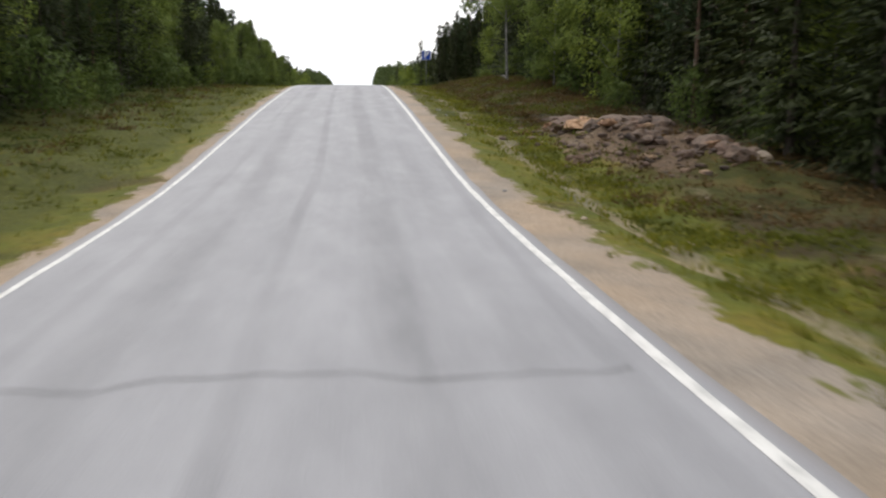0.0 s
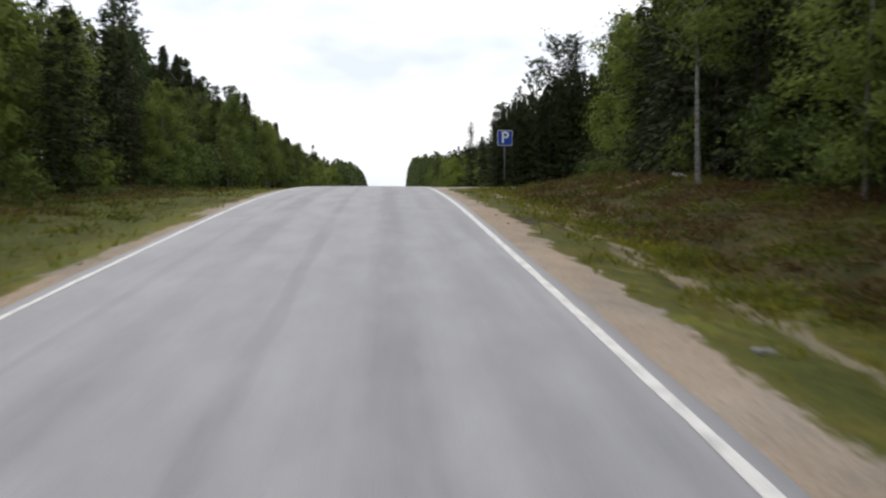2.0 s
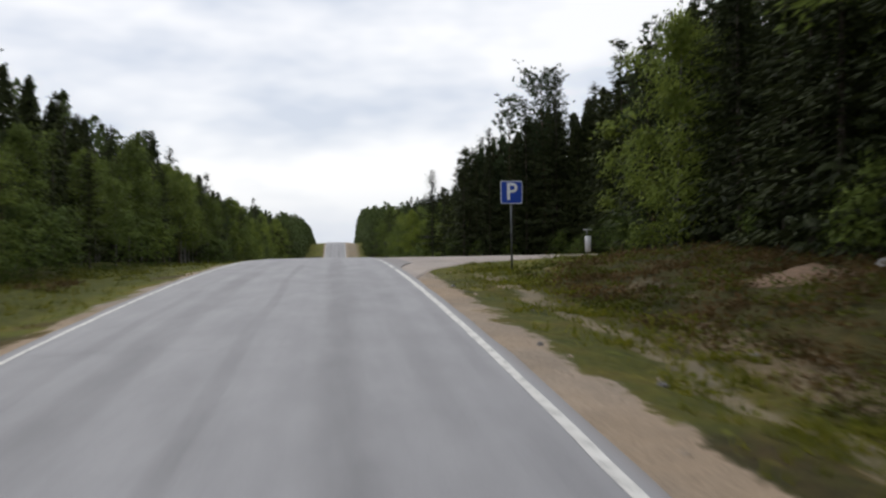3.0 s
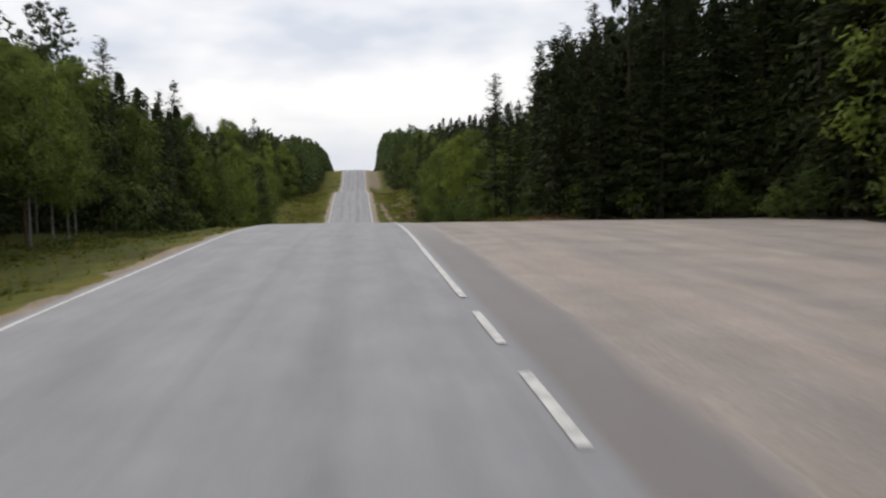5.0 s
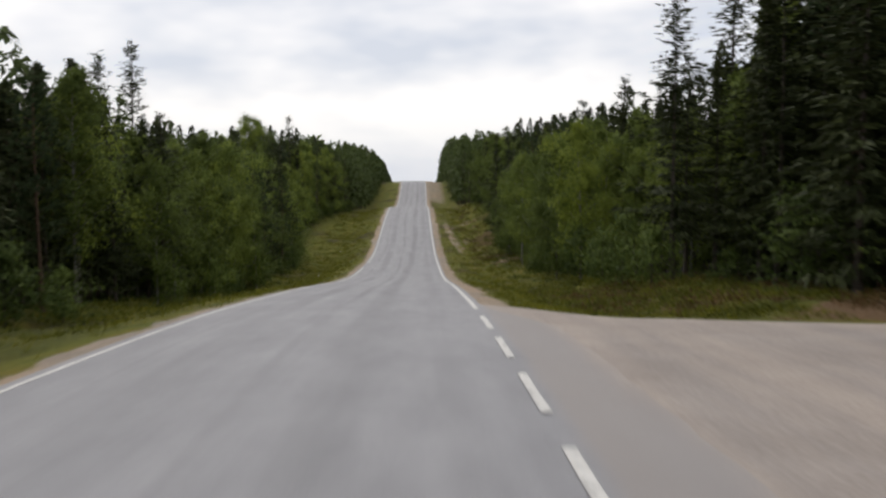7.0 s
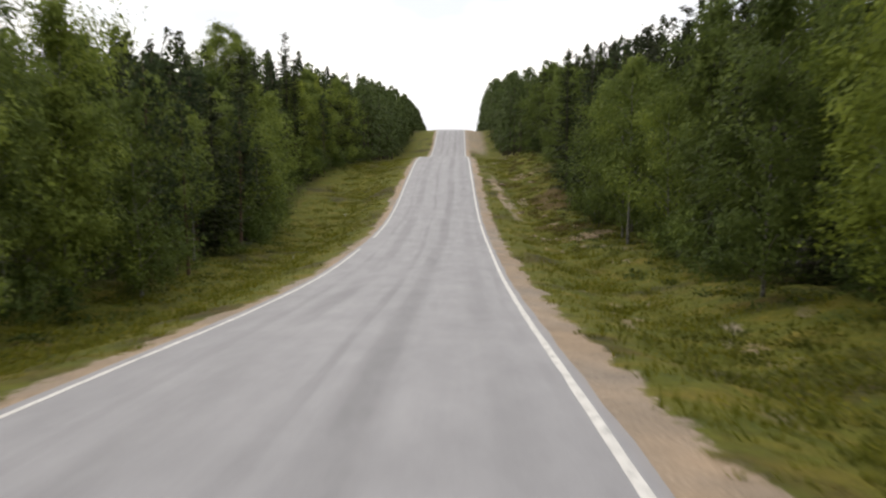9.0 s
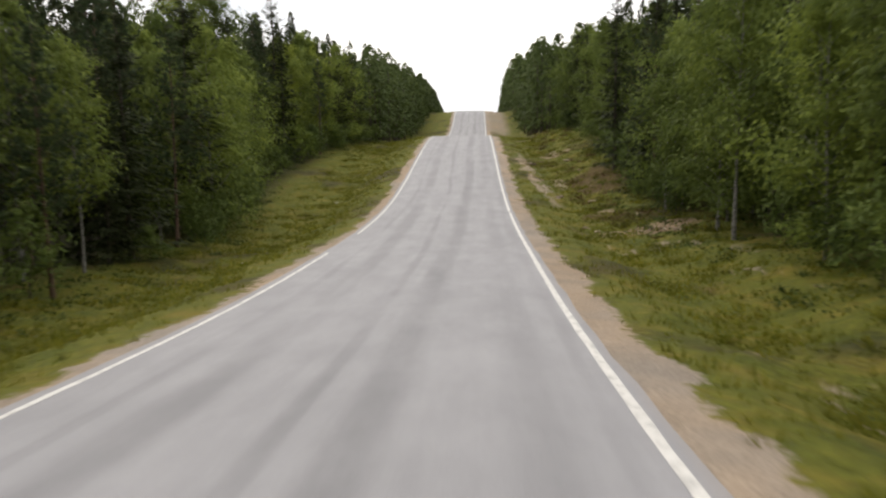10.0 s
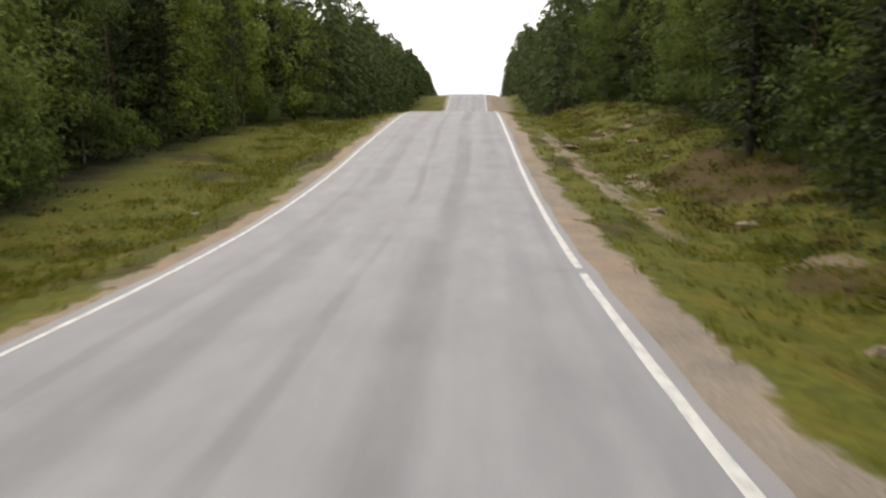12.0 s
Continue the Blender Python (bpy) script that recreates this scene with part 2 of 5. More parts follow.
def asphalt():
    m, nt, b = mat("worn_pale_asphalt")
    uv, u, y = uv_of(nt)
    fine = noise_of(nt, uv, 60, 3, 0.7)
    mid = noise_of(nt, uv, 1.0, 5, 0.6, (1.3, 0.45, 1))
    streak = noise_of(nt, uv, 1.0, 4, 0.6, (1.5, 0.07, 1))
    col = ramp(nt, mid, (0.25, (0.219, 0.216, 0.224)), (0.75, (0.296, 0.292, 0.300)))
    col = blend(nt, 0.9, col, ramp(nt, streak, (0.30, (0.90, 0.90, 0.905)), (0.65, (1.05, 1.05, 1.05))), "MULTIPLY")
    wob = calc(nt, "MULTIPLY", calc(nt, "SUBTRACT", noise_of(nt, uv, 1.0, 3, 0.5, (0.04, 0.045, 1)), 0.5), 0.6)
    uu = calc(nt, "ADD", u, wob)
    brk = noise_of(nt, uv, 1.0, 4, 0.65, (0.5, 0.13, 1))
    # the right-hand wheel track wanders over the lane and fades beside the yard
    drift = calc(nt, "MULTIPLY", step(nt, y, 60.0, 135.0), -0.60)
    drift = calc(nt, "ADD", drift, calc(nt, "MULTIPLY", step(nt, y, 152.0, 172.0), 0.35))
    drift = calc(nt, "ADD", drift, calc(nt, "MULTIPLY", step(nt, y, 180.0, 200.0), 0.25))
    faded = calc(nt, "SUBTRACT", 1.0, calc(nt, "MULTIPLY", calc(nt, "MULTIPLY", step(nt, y, 60.0, 75.0), step(nt, y, 125.0, 105.0)), 0.55))
    for at, half, amount in ((1.1, 0.42, 0.42), (-0.18, 0.16, 0.34), (-1.4, 0.42, 0.34), (-2.1, 0.14, 0.2), (2.1, 0.34, 0.18), (2.75, 0.16, 0.18)):
        lane = calc(nt, "SUBTRACT", uu, drift) if at == 1.1 else uu
        d = calc(nt, "ABSOLUTE", calc(nt, "SUBTRACT", lane, at))
        d = calc(nt, "ADD", d, calc(nt, "MULTIPLY", calc(nt, "SUBTRACT", streak, 0.5), 0.3))
        band = calc(nt, "MULTIPLY", step(nt, d, half, half * 0.25), faded)
        band = calc(nt, "MULTIPLY", band, calc(nt, "MULTIPLY", step(nt, brk, 0.26, 0.62), amount))
        col = blend(nt, band, col, (0.09, 0.088, 0.092))
    col = blend(nt, 0.35, col, ramp(nt, fine, (0.35, (0.6, 0.6, 0.6)), (0.65, (1.3, 1.3, 1.3))), "MULTIPLY")
    edge = step(nt, calc(nt, "ADD", calc(nt, "ABSOLUTE", u), calc(nt, "MULTIPLY", mid, 0.3)), 3.2, 3.45)
    col = blend(nt, calc(nt, "MULTIPLY", edge, calc(nt, "ADD", calc(nt, "MULTIPLY", brk, 0.5), 0.5)), col, blend(nt, step(nt, y, 80.0, 100.0), (0.168, 0.146, 0.132), (0.27, 0.24, 0.22)))
    # gravel strewn from the yard over the edge of the widened asphalt
    strewn = calc(nt, "ADD", calc(nt, "ADD", u, calc(nt, "MULTIPLY", calc(nt, "SUBTRACT", brk, 0.5), 0.9)), calc(nt, "MULTIPLY", calc(nt, "SUBTRACT", fine, 0.5), 0.9))
    grit = noise_of(nt, uv, 14, 4, 0.75)
    stone = blend(nt, 0.6, ramp(nt, mid, (0.3, (0.300, 0.252, 0.222)), (0.7, (0.395, 0.338, 0.300))), ramp(nt, grit, (0.35, (0.65, 0.63, 0.6)), (0.65, (1.25, 1.25, 1.25))), "MULTIPLY")
    col = blend(nt, step(nt, strewn, 3.95, 4.45), col, stone)
    nt.links.new(col, b.inputs["Base Color"])
    b.inputs["Roughness"].default_value = 0.72
    bump(nt, b, fine, 0.35, 0.01)
    return m


def gravel(name, light, dark):
    m, nt, b = mat(name)
    uv, u, y = uv_of(nt)
    big = noise_of(nt, uv, 0.5, 5, 0.6)
    grit = noise_of(nt, uv, 14, 4, 0.75)
    col = ramp(nt, big, (0.3, dark), (0.7, light))
    col = blend(nt, 0.6, col, ramp(nt, grit, (0.35, (0.65, 0.63, 0.6)), (0.65, (1.25, 1.25, 1.25))), "MULTIPLY")
    # old wheel tracks and damp streaks along the driving direction
    worn = noise_of(nt, uv, 1.0, 4, 0.6, (0.9, 0.07, 1))
    col = blend(nt, 0.8, col, ramp(nt, worn, (0.36, (0.80, 0.82, 0.85)), (0.62, (1.10, 1.08, 1.05))), "MULTIPLY")
    nt.links.new(col, b.inputs["Base Color"])
    b.inputs["Roughness"].default_value = 0.9
    bump(nt, b, grit, 0.5, 0.03)
    return m


def ground_mat():
    m, nt, b = mat("verge_and_forest_floor")
    uv, u, y = uv_of(nt)
    a = calc(nt, "ABSOLUTE", u)
    big = noise_of(nt, uv, 0.16, 5, 0.6)
    mid = noise_of(nt, uv, 0.7, 5, 0.65)
    tuft = noise_of(nt, uv, 5, 5, 0.7)
    grit = noise_of(nt, uv, 18, 4, 0.75)
    grass = ramp(nt, mid, (0.28, (0.062, 0.082, 0.010)), (0.5, (0.116, 0.120, 0.014)), (0.72, (0.182, 0.140, 0.022)))
    heath = ramp(nt, mid, (0.3, (0.020, 0.018, 0.008)), (0.5, (0.040, 0.030, 0.014)), (0.7, (0.066, 0.036, 0.020)))
    col = blend(nt, calc(nt, "MULTIPLY", step(nt, big, 0.52, 0.64), 0.7), grass, heath)
    col = blend(nt, 0.8, col, ramp(nt, tuft, (0.3, (0.5, 0.5, 0.5)), (0.7, (1.35, 1.35, 1.3))), "MULTIPLY")
    soil = ramp(nt, grit, (0.3, (0.215, 0.178, 0.140)), (0.7, (0.455, 0.382, 0.305)))
    soil = blend(nt, 0.75, soil, ramp(nt, mid, (0.3, (0.66, 0.68, 0.70)), (0.7, (1.2, 1.15, 1.1))), "MULTIPLY")
    soil = blend(nt, 0.8, soil, ramp(nt, big, (0.35, (0.92, 0.96, 1.02)), (0.62, (1.14, 1.02, 0.88))), "MULTIPLY")
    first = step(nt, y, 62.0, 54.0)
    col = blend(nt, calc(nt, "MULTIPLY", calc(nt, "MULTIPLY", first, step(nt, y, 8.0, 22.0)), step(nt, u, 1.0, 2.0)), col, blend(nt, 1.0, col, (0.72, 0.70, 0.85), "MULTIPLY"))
    # heather and blueberry on the outer verge before the yard
    outer = calc(nt, "MULTIPLY", calc(nt, "MULTIPLY", first, step(nt, calc(nt, "SUBTRACT", y, calc(nt, "MULTIPLY", u, 1.32)), 46.0, 40.0)), step(nt, calc(nt, "ADD", a, calc(nt, "ADD", calc(nt, "MULTIPLY", big, 4.0), calc(nt, "MULTIPLY", step(nt, y, 22.0, 34.0), 1.6))), 9.2, 10.6))
    col = blend(nt, calc(nt, "MULTIPLY", outer, 0.6), col, heath)
    # dark berry shrubs and moss on the left verge before the road dips
    moss = ramp(nt, tuft, (0.3, (0.036, 0.044, 0.007)), (0.7, (0.090, 0.094, 0.014)))
    mossy = calc(nt, "MULTIPLY", step(nt, calc(nt, "ADD", u, calc(nt, "MULTIPLY", big, 1.4)), -3.5, -4.5), step(nt, y, 122.0, 104.0))
    other = calc(nt, "MULTIPLY", step(nt, calc(nt, "ADD", u, calc(nt, "MULTIPLY", big, 2.0)), 4.4, 5.6), step(nt, y, 134.0, 114.0))
    mossy = calc(nt, "ADD", mossy, calc(nt, "MULTIPLY", other, calc(nt, "MULTIPLY", step(nt, y, 98.0, 104.0), 0.45)))
    col = blend(nt, calc(nt, "MULTIPLY", mossy, 0.85), col, moss)
    # dug ditch: broken strips of bare sand on the right-hand verge
    ragged = calc(nt, "MULTIPLY", calc(nt, "SUBTRACT", mid, 0.5), 2.2)
    ditch = step(nt, calc(nt, "ABSOLUTE", calc(nt, "ADD", calc(nt, "SUBTRACT", u, 5.75), calc(nt, "MULTIPLY", ragged, 0.6))), 0.50, 0.20)
    ditch = calc(nt, "MULTIPLY", ditch, calc(nt, "MULTIPLY", first, step(nt, big, 0.30, 0.42)))
    col = blend(nt, calc(nt, "MULTIPLY", ditch, 0.55), col, soil)
    track = step(nt, calc(nt, "ABSOLUTE", calc(nt, "ADD", calc(nt, "SUBTRACT", u, calc(nt, "SUBTRACT", 14.2, calc(nt, "MULTIPLY", y, 0.045))), calc(nt, "MULTIPLY", ragged, 0.9))), 0.60, 0.3)
    track = calc(nt, "MULTIPLY", track, calc(nt, "MULTIPLY", calc(nt, "MULTIPLY", step(nt, y, 182, 186), step(nt, y, 213, 205)), step(nt, mid, 0.30, 0.44)))
    track = calc(nt, "MULTIPLY", track, step(nt, noise_of(nt, uv, 1.0, 4, 0.65, (1.6, 0.5, 1)), 0.40, 0.56))
    col = blend(nt, calc(nt, "MULTIPLY", track, 0.85), col, soil)
    # rusty earth of the dug mound, a stony patch further on, the yard's far bank
    for u0, y0, du, dy, amount, tint in ((9.4, 10.5, 2.2, 5.0, 0.85, (0.162, 0.108, 0.078)), (8.6, 171.0, 2.1, 1.5, 0.8, (0.34, 0.24, 0.17)), (14.4, 109.2, 5.0, 2.4, 0.85, (0.155, 0.088, 0.056)), (9.3, 113.8, 1.4, 1.5, 0.8, (0.15, 0.082, 0.055)), (9.3, 190.5, 1.9, 5.0, 0.75, (0.092, 0.050, 0.026)), (7.0, 193.0, 0.45, 2.6, 0.8, (0.40, 0.32, 0.25)), (7.9, 207.5, 1.5, 1.1, 0.8, (0.36, 0.27, 0.19)), (7.7, 179.0, 0.7, 0.9, 0.7, (0.30, 0.22, 0.155)), (7.7, 177.4, 1.2, 1.6, 0.6, (0.105, 0.060, 0.028)), (10.8, 46.3, 1.3, 1.5, 0.85, (0.25, 0.165, 0.12)), (7.2, 41.5, 0.7, 4.0, 0.6, (0.26, 0.195, 0.13))):
        e1 = calc(nt, "POWER", calc(nt, "DIVIDE", calc(nt, "SUBTRACT", u, u0), du), 2.0)
        e2 = calc(nt, "POWER", calc(nt, "DIVIDE", calc(nt, "SUBTRACT", y, y0), dy), 2.0)
        e = calc(nt, "ADD", calc(nt, "ADD", e1, e2), calc(nt, "MULTIPLY", calc(nt, "SUBTRACT", mid, 0.5), 2.4))
        earth = blend(nt, 0.7, tint, ramp(nt, grit, (0.3, (0.6, 0.6, 0.6)), (0.7, (1.35, 1.35, 1.35))), "MULTIPLY")
        earth = blend(nt, 0.8, earth, ramp(nt, tuft, (0.3, (0.6, 0.66, 0.6)), (0.7, (1.3, 1.24, 1.2))), "MULTIPLY")
        col = blend(nt, calc(nt, "MULTIPLY", step(nt, e, 1.1, 0.7), amount), col, earth)
    bare = calc(nt, "MULTIPLY", step(nt, noise_of(nt, uv, 0.5, 5, 0.6, (1.2, 0.5, 1)), 0.60, 0.66), step(nt, u, 5.0, 6.0))
    bare = calc(nt, "MULTIPLY", calc(nt, "MULTIPLY", bare, step(nt, u, 10.5, 8.5)), calc(nt, "SUBTRACT", 1.0, calc(nt, "MULTIPLY", first, 0.65)))
    col = blend(nt, calc(nt, "MULTIPLY", bare, 0.7), col, soil)
    cut = calc(nt, "MULTIPLY", step(nt, y, 280, 295), calc(nt, "MULTIPLY", step(nt, u, 3.0, 4.0), step(nt, u, 8.0, 6.0)))
    col = blend(nt, calc(nt, "MULTIPLY", cut, 0.8), col, soil)
    # gravel shoulder with a ragged inner edge of grass
    jag = calc(nt, "ADD", a, calc(nt, "MULTIPLY", calc(nt, "SUBTRACT", mid, 0.5), 1.5))
    jag = calc(nt, "ADD", jag, calc(nt, "MULTIPLY", calc(nt, "SUBTRACT", tuft, 0.5), 0.9))
    right = step(nt, u, -1.0, 1.0)
    jag = calc(nt, "ADD", jag, calc(nt, "MULTIPLY", calc(nt, "SUBTRACT", 1.0, right), 0.28))
    jag = calc(nt, "SUBTRACT", jag, calc(nt, "MULTIPLY", right, calc(nt, "SUBTRACT", 0.12, calc(nt, "MULTIPLY", step(nt, y, 36.0, 44.0), 0.14))))
    jag = calc(nt, "SUBTRACT", jag, calc(nt, "MULTIPLY", right, calc(nt, "MULTIPLY", step(nt, y, 4.0, -8.0), 0.45)))
    jag = calc(nt, "ADD", jag, calc(nt, "MULTIPLY", calc(nt, "SUBTRACT", noise_of(nt, uv, 1.0, 3, 0.5, (0.5, 0.28, 1)), 0.5), 1.3))
    col = blend(nt, step(nt, jag, 4.05, 3.85), col, soil)
    isle = calc(nt, "MULTIPLY", step(nt, noise_of(nt, uv, 1.0, 4, 0.6, (1.3, 0.8, 1)), 0.58, 0.63), step(nt, calc(nt, "ADD", a, calc(nt, "MULTIPLY", tuft, 0.4)), 4.15, 4.35))
    isle = calc(nt, "MULTIPLY", isle, calc(nt, "MULTIPLY", right, step(nt, a, 5.6, 5.2)))
    col = blend(nt, calc(nt, "MULTIPLY", isle, calc(nt, "MULTIPLY", first, 0.85)), col, grass)
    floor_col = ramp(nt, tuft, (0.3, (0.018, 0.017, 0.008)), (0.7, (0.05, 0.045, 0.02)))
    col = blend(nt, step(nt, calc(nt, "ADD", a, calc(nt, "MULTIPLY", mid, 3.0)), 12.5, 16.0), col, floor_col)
    nt.links.new(col, b.inputs["Base Color"])
    b.inputs["Roughness"].default_value = 0.95
    b.inputs["Specular IOR Level"].default_value = 0.2
    bump(nt, b, tuft, 0.8, 0.15)
    return m


def line_paint():
    m, nt, b = mat("worn_white_road_paint")
    uv, u, y = uv_of(nt)
    wear = noise_of(nt, uv, 6, 5, 0.7, (1, 0.5, 1))
    col = ramp(nt, wear, (0.32, (0.33, 0.325, 0.31)), (0.50, (0.58, 0.565, 0.53)), (0.8, (0.72, 0.705, 0.67)))
    nt.links.new(col, b.inputs["Base Color"])
    b.inputs["Roughness"].default_value = 0.65
    bump(nt, b, wear, 0.2, 0.01)
    return m


def plain(name, col, rough=0.6, metal=0.0, vary=0.25, scale=8.0):
    m, nt, b = mat(name)
    co = nt.nodes.new("ShaderNodeTexCoord").outputs["Object"]
    n = noise_of(nt, co, scale, 5, 0.65)
    lo, hi = tuple(c * (1 - vary) for c in col), tuple(min(1, c * (1 + vary)) for c in col)
    nt.links.new(ramp(nt, n, (0.3, lo), (0.7, hi)), b.inputs["Base Color"])
    b.inputs["Roughness"].default_value, b.inputs["Metallic"].default_value = rough, metal
    bump(nt, b, n, 0.3, 0.02)
    return m


def leaf_mat(name, dark, light, through_amount=0.3, spread=1.0):
    """Foliage: each leaf spray and each tree a little different, some light passing through."""
    m, nt, b = mat(name)
    geo = nt.nodes.new("ShaderNodeNewGeometry")
    info = nt.nodes.new("ShaderNodeObjectInfo")
    col = ramp(nt, geo.outputs["Random Per Island"], (0.0, dark), (1.0, light))
    tree = ramp(nt, info.outputs["Random"], *((p, tuple(1 + (v - 1) * spread for v in c)) for p, c in ((0.0, (0.52, 0.56, 0.54)), (0.45, (0.88, 0.90, 0.88)), (0.82, (1.10, 1.09, 0.96)), (0.95, (1.18, 1.16, 0.93)), (1.0, (1.34, 1.28, 0.86)))))
    col = blend(nt, 1.0, col, tree, "MULTIPLY")
    clump = noise_of(nt, nt.nodes.new("ShaderNodeTexCoord").outputs["Object"], 0.9, 3, 0.6)
    col = blend(nt, 1.0, col, ramp(nt, clump, (0.32, (0.66, 0.69, 0.68)), (0.68, (1.36, 1.30, 1.16))), "MULTIPLY")
    nt.links.new(col, b.inputs["Base Color"])
    b.inputs["Roughness"].default_value = 0.7
    b.inputs["Specular IOR Level"].default_value = 0.1
    tr = nt.nodes.new("ShaderNodeBsdfTranslucent")
    nt.links.new(col, tr.inputs["Color"])
    mx = nt.nodes.new("ShaderNodeMixShader")
    mx.inputs[0].default_value = through_amount
    nt.links.new(b.outputs[0], mx.inputs[1])
    nt.links.new(tr.outputs[0], mx.inputs[2])
    nt.links.new(mx.outputs[0], nt.nodes["Material Output"].inputs["Surface"])
    return m


def birch_bark():
    m, nt, b = mat("birch_bark")
    co = nt.nodes.new("ShaderNodeTexCoord").outputs["Object"]
    marks = noise_of(nt, co, 3.0, 4, 0.7, (2.0, 2.0, 5.0))
    col = ramp(nt, marks, (0.36, (0.030, 0.026, 0.024)), (0.48, (0.17, 0.16, 0.145)), (0.8, (0.33, 0.315, 0.285)))
    nt.links.new(col, b.inputs["Base Color"])
    b.inputs["Roughness"].default_value = 0.8
    bump(nt, b, marks, 0.4, 0.02)
    return m


ASPHALT, PAINT, GROUND = asphalt(), line_paint(), ground_mat()
YARD = gravel("pinkish_gravel", (0.374, 0.324, 0.288), (0.286, 0.244, 0.214))
CRACK = plain("cracked_asphalt_tar", (0.105, 0.102, 0.104), 0.85)
BIRCH_BARK = birch_bark()
SPRUCE_BARK = plain("spruce_bark", (0.07, 0.055, 0.045), 0.9, vary=0.4, scale=12)
PINE_BARK = plain("pine_bark", (0.10, 0.06, 0.038), 0.9, vary=0.45, scale=9)
BIRCH_LEAF = leaf_mat("birch_leaves", (0.130, 0.170, 0.044), (0.180, 0.226, 0.056), 0.30)
WILLOW_LEAF = leaf_mat("bush_leaves", (0.084, 0.122, 0.034), (0.132, 0.172, 0.048), 0.24)
SPRUCE_LEAF = leaf_mat("spruce_needles", (0.023, 0.031, 0.013), (0.050, 0.061, 0.023), 0.10, 0.5)
PINE_LEAF = leaf_mat("pine_needles", (0.038, 0.060, 0.030), (0.076, 0.104, 0.050), 0.14, 0.5)
GRASS_LEAF = leaf_mat("verge_grass", (0.096, 0.114, 0.013), (0.182, 0.172, 0.024), 0.45, 0.0)
BERRY_LEAF = leaf_mat("berry_shrub_leaves", (0.066, 0.080, 0.012), (0.112, 0.118, 0.020), 0.35, 0.0)
HEATH_LEAF = leaf_mat("heath_shrubs", (0.072, 0.056, 0.020), (0.124, 0.074, 0.034), 0.3, 0.0)
ROCK = plain("grey_granite", (0.20, 0.19, 0.18), 0.85, vary=0.4, scale=4)
ORANGE_ROCK = plain("orange_tan_rock", (0.40, 0.245, 0.14), 0.9, vary=0.3, scale=6)
RUSTY_ROCK = plain("rusty_brown_rock", (0.116, 0.078, 0.055), 0.9, vary=0.6, scale=5)
SIGN_STONE = plain("white_stone", (0.48, 0.46, 0.42), 0.8, vary=0.2, scale=5)
SAND_ROCK = plain("brown_sandy_rock", (0.25, 0.19, 0.135), 0.9, vary=0.4, scale=5)
PALE_ROCK = plain("pale_sandy_rock", (0.40, 0.32, 0.24), 0.88, vary=0.35, scale=4)
STEEL = plain("grey_galvanised_steel", (0.12, 0.125, 0.13), 0.5, 0.6, 0.15)
SIGN_BLUE = plain("blue_sign_sheet", (0.006, 0.052, 0.36), 0.55, vary=0.08)
SIGN_WHITE = plain("white_sign_sheet", (0.78, 0.79, 0.80), 0.4, vary=0.04)
BIN_GREY = plain("pale_grey_painted_metal", (0.55, 0.56, 0.57), 0.55, vary=0.12)


# ---- mesh helpers ----
def mesh_of(name, verts, faces, material, plan=None, shade=False):
    me = bpy.data.meshes.new(name)
    me.from_pydata([tuple(v) for v in np.asarray(verts, float).tolist()], [], [tuple(f) for f in faces])
    if plan is not None:
        layer = me.uv_layers.new(name="plan")
        idx = np.empty(len(me.loops), int)
        me.loops.foreach_get("vertex_index", idx)
        layer.data.foreach_set("uv", np.asarray(plan, float)[idx].ravel())
    me.materials.append(material)
    if shade:
        me.polygons.foreach_set("use_smooth", [True] * len(me.polygons))
    me.update()
    return me


def bm_mesh(name, bm, material, shade=False):
    me = bpy.data.meshes.new(name)
    bm.to_mesh(me)
    bm.free()
    me.materials.append(material)
    if shade:
        me.polygons.foreach_set("use_smooth", [True] * len(me.polygons))
    return me


def part(name, me, parent, label="", m=None):
    ob = new(name, me)
    ob.parent = parent
    if m is not None:
        ob.matrix_basis = m
    if label:
        ob["label"] = label
    return ob


def grid_faces(nu, ny):
    return [(j * nu + i, j * nu + i + 1, (j + 1) * nu + i + 1, (j + 1) * nu + i) for j in range(ny - 1) for i in range(nu - 1)]


def sheet(name, us, ys, height, material, shade=True):
    """A sheet over a grid of u (across) and y (along the road)."""
    U, Y = np.meshgrid(us, ys)
    Zs = height(U, Y)
    V = np.stack([U + road_x(Y), Y, Zs], -1).reshape(-1, 3)
    plan = np.stack([U, Y], -1).reshape(-1, 2)
    return mesh_of(name, V, grid_faces(len(us), len(ys)), material, plan, shade)


# ---- the large structure ----
NEAR_Y, FAR_Y = -75.0, 445.0
us = np.concatenate([[-3000, -1200, -500, -200, -90, -55], np.arange(-40, -12, 2.0), np.arange(-12, -3.5, 0.35), [-3.3, -2.5, 0, 2.5, 3.3],
                     np.arange(3.6, 13, 0.35), np.arange(13, 41, 2.0), [55, 90, 200, 500, 1200, 3000]])
ys = np.concatenate([[-3000, -1000, -300, -120], np.arange(NEAR_Y, 0, 2.5), np.arange(0, 240, 0.55), np.arange(240, FAR_Y, 2.5), [FAR_Y + 60, FAR_Y + 200, 1500, 3500]])
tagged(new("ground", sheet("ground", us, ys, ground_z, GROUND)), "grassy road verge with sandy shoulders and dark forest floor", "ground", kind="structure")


def right_half(y):
    """The pavement widens to the right beside the yard."""
    return 3.20 + 1.58 * smooth(58, 70, y) * (1 - smooth(104, 113, y))


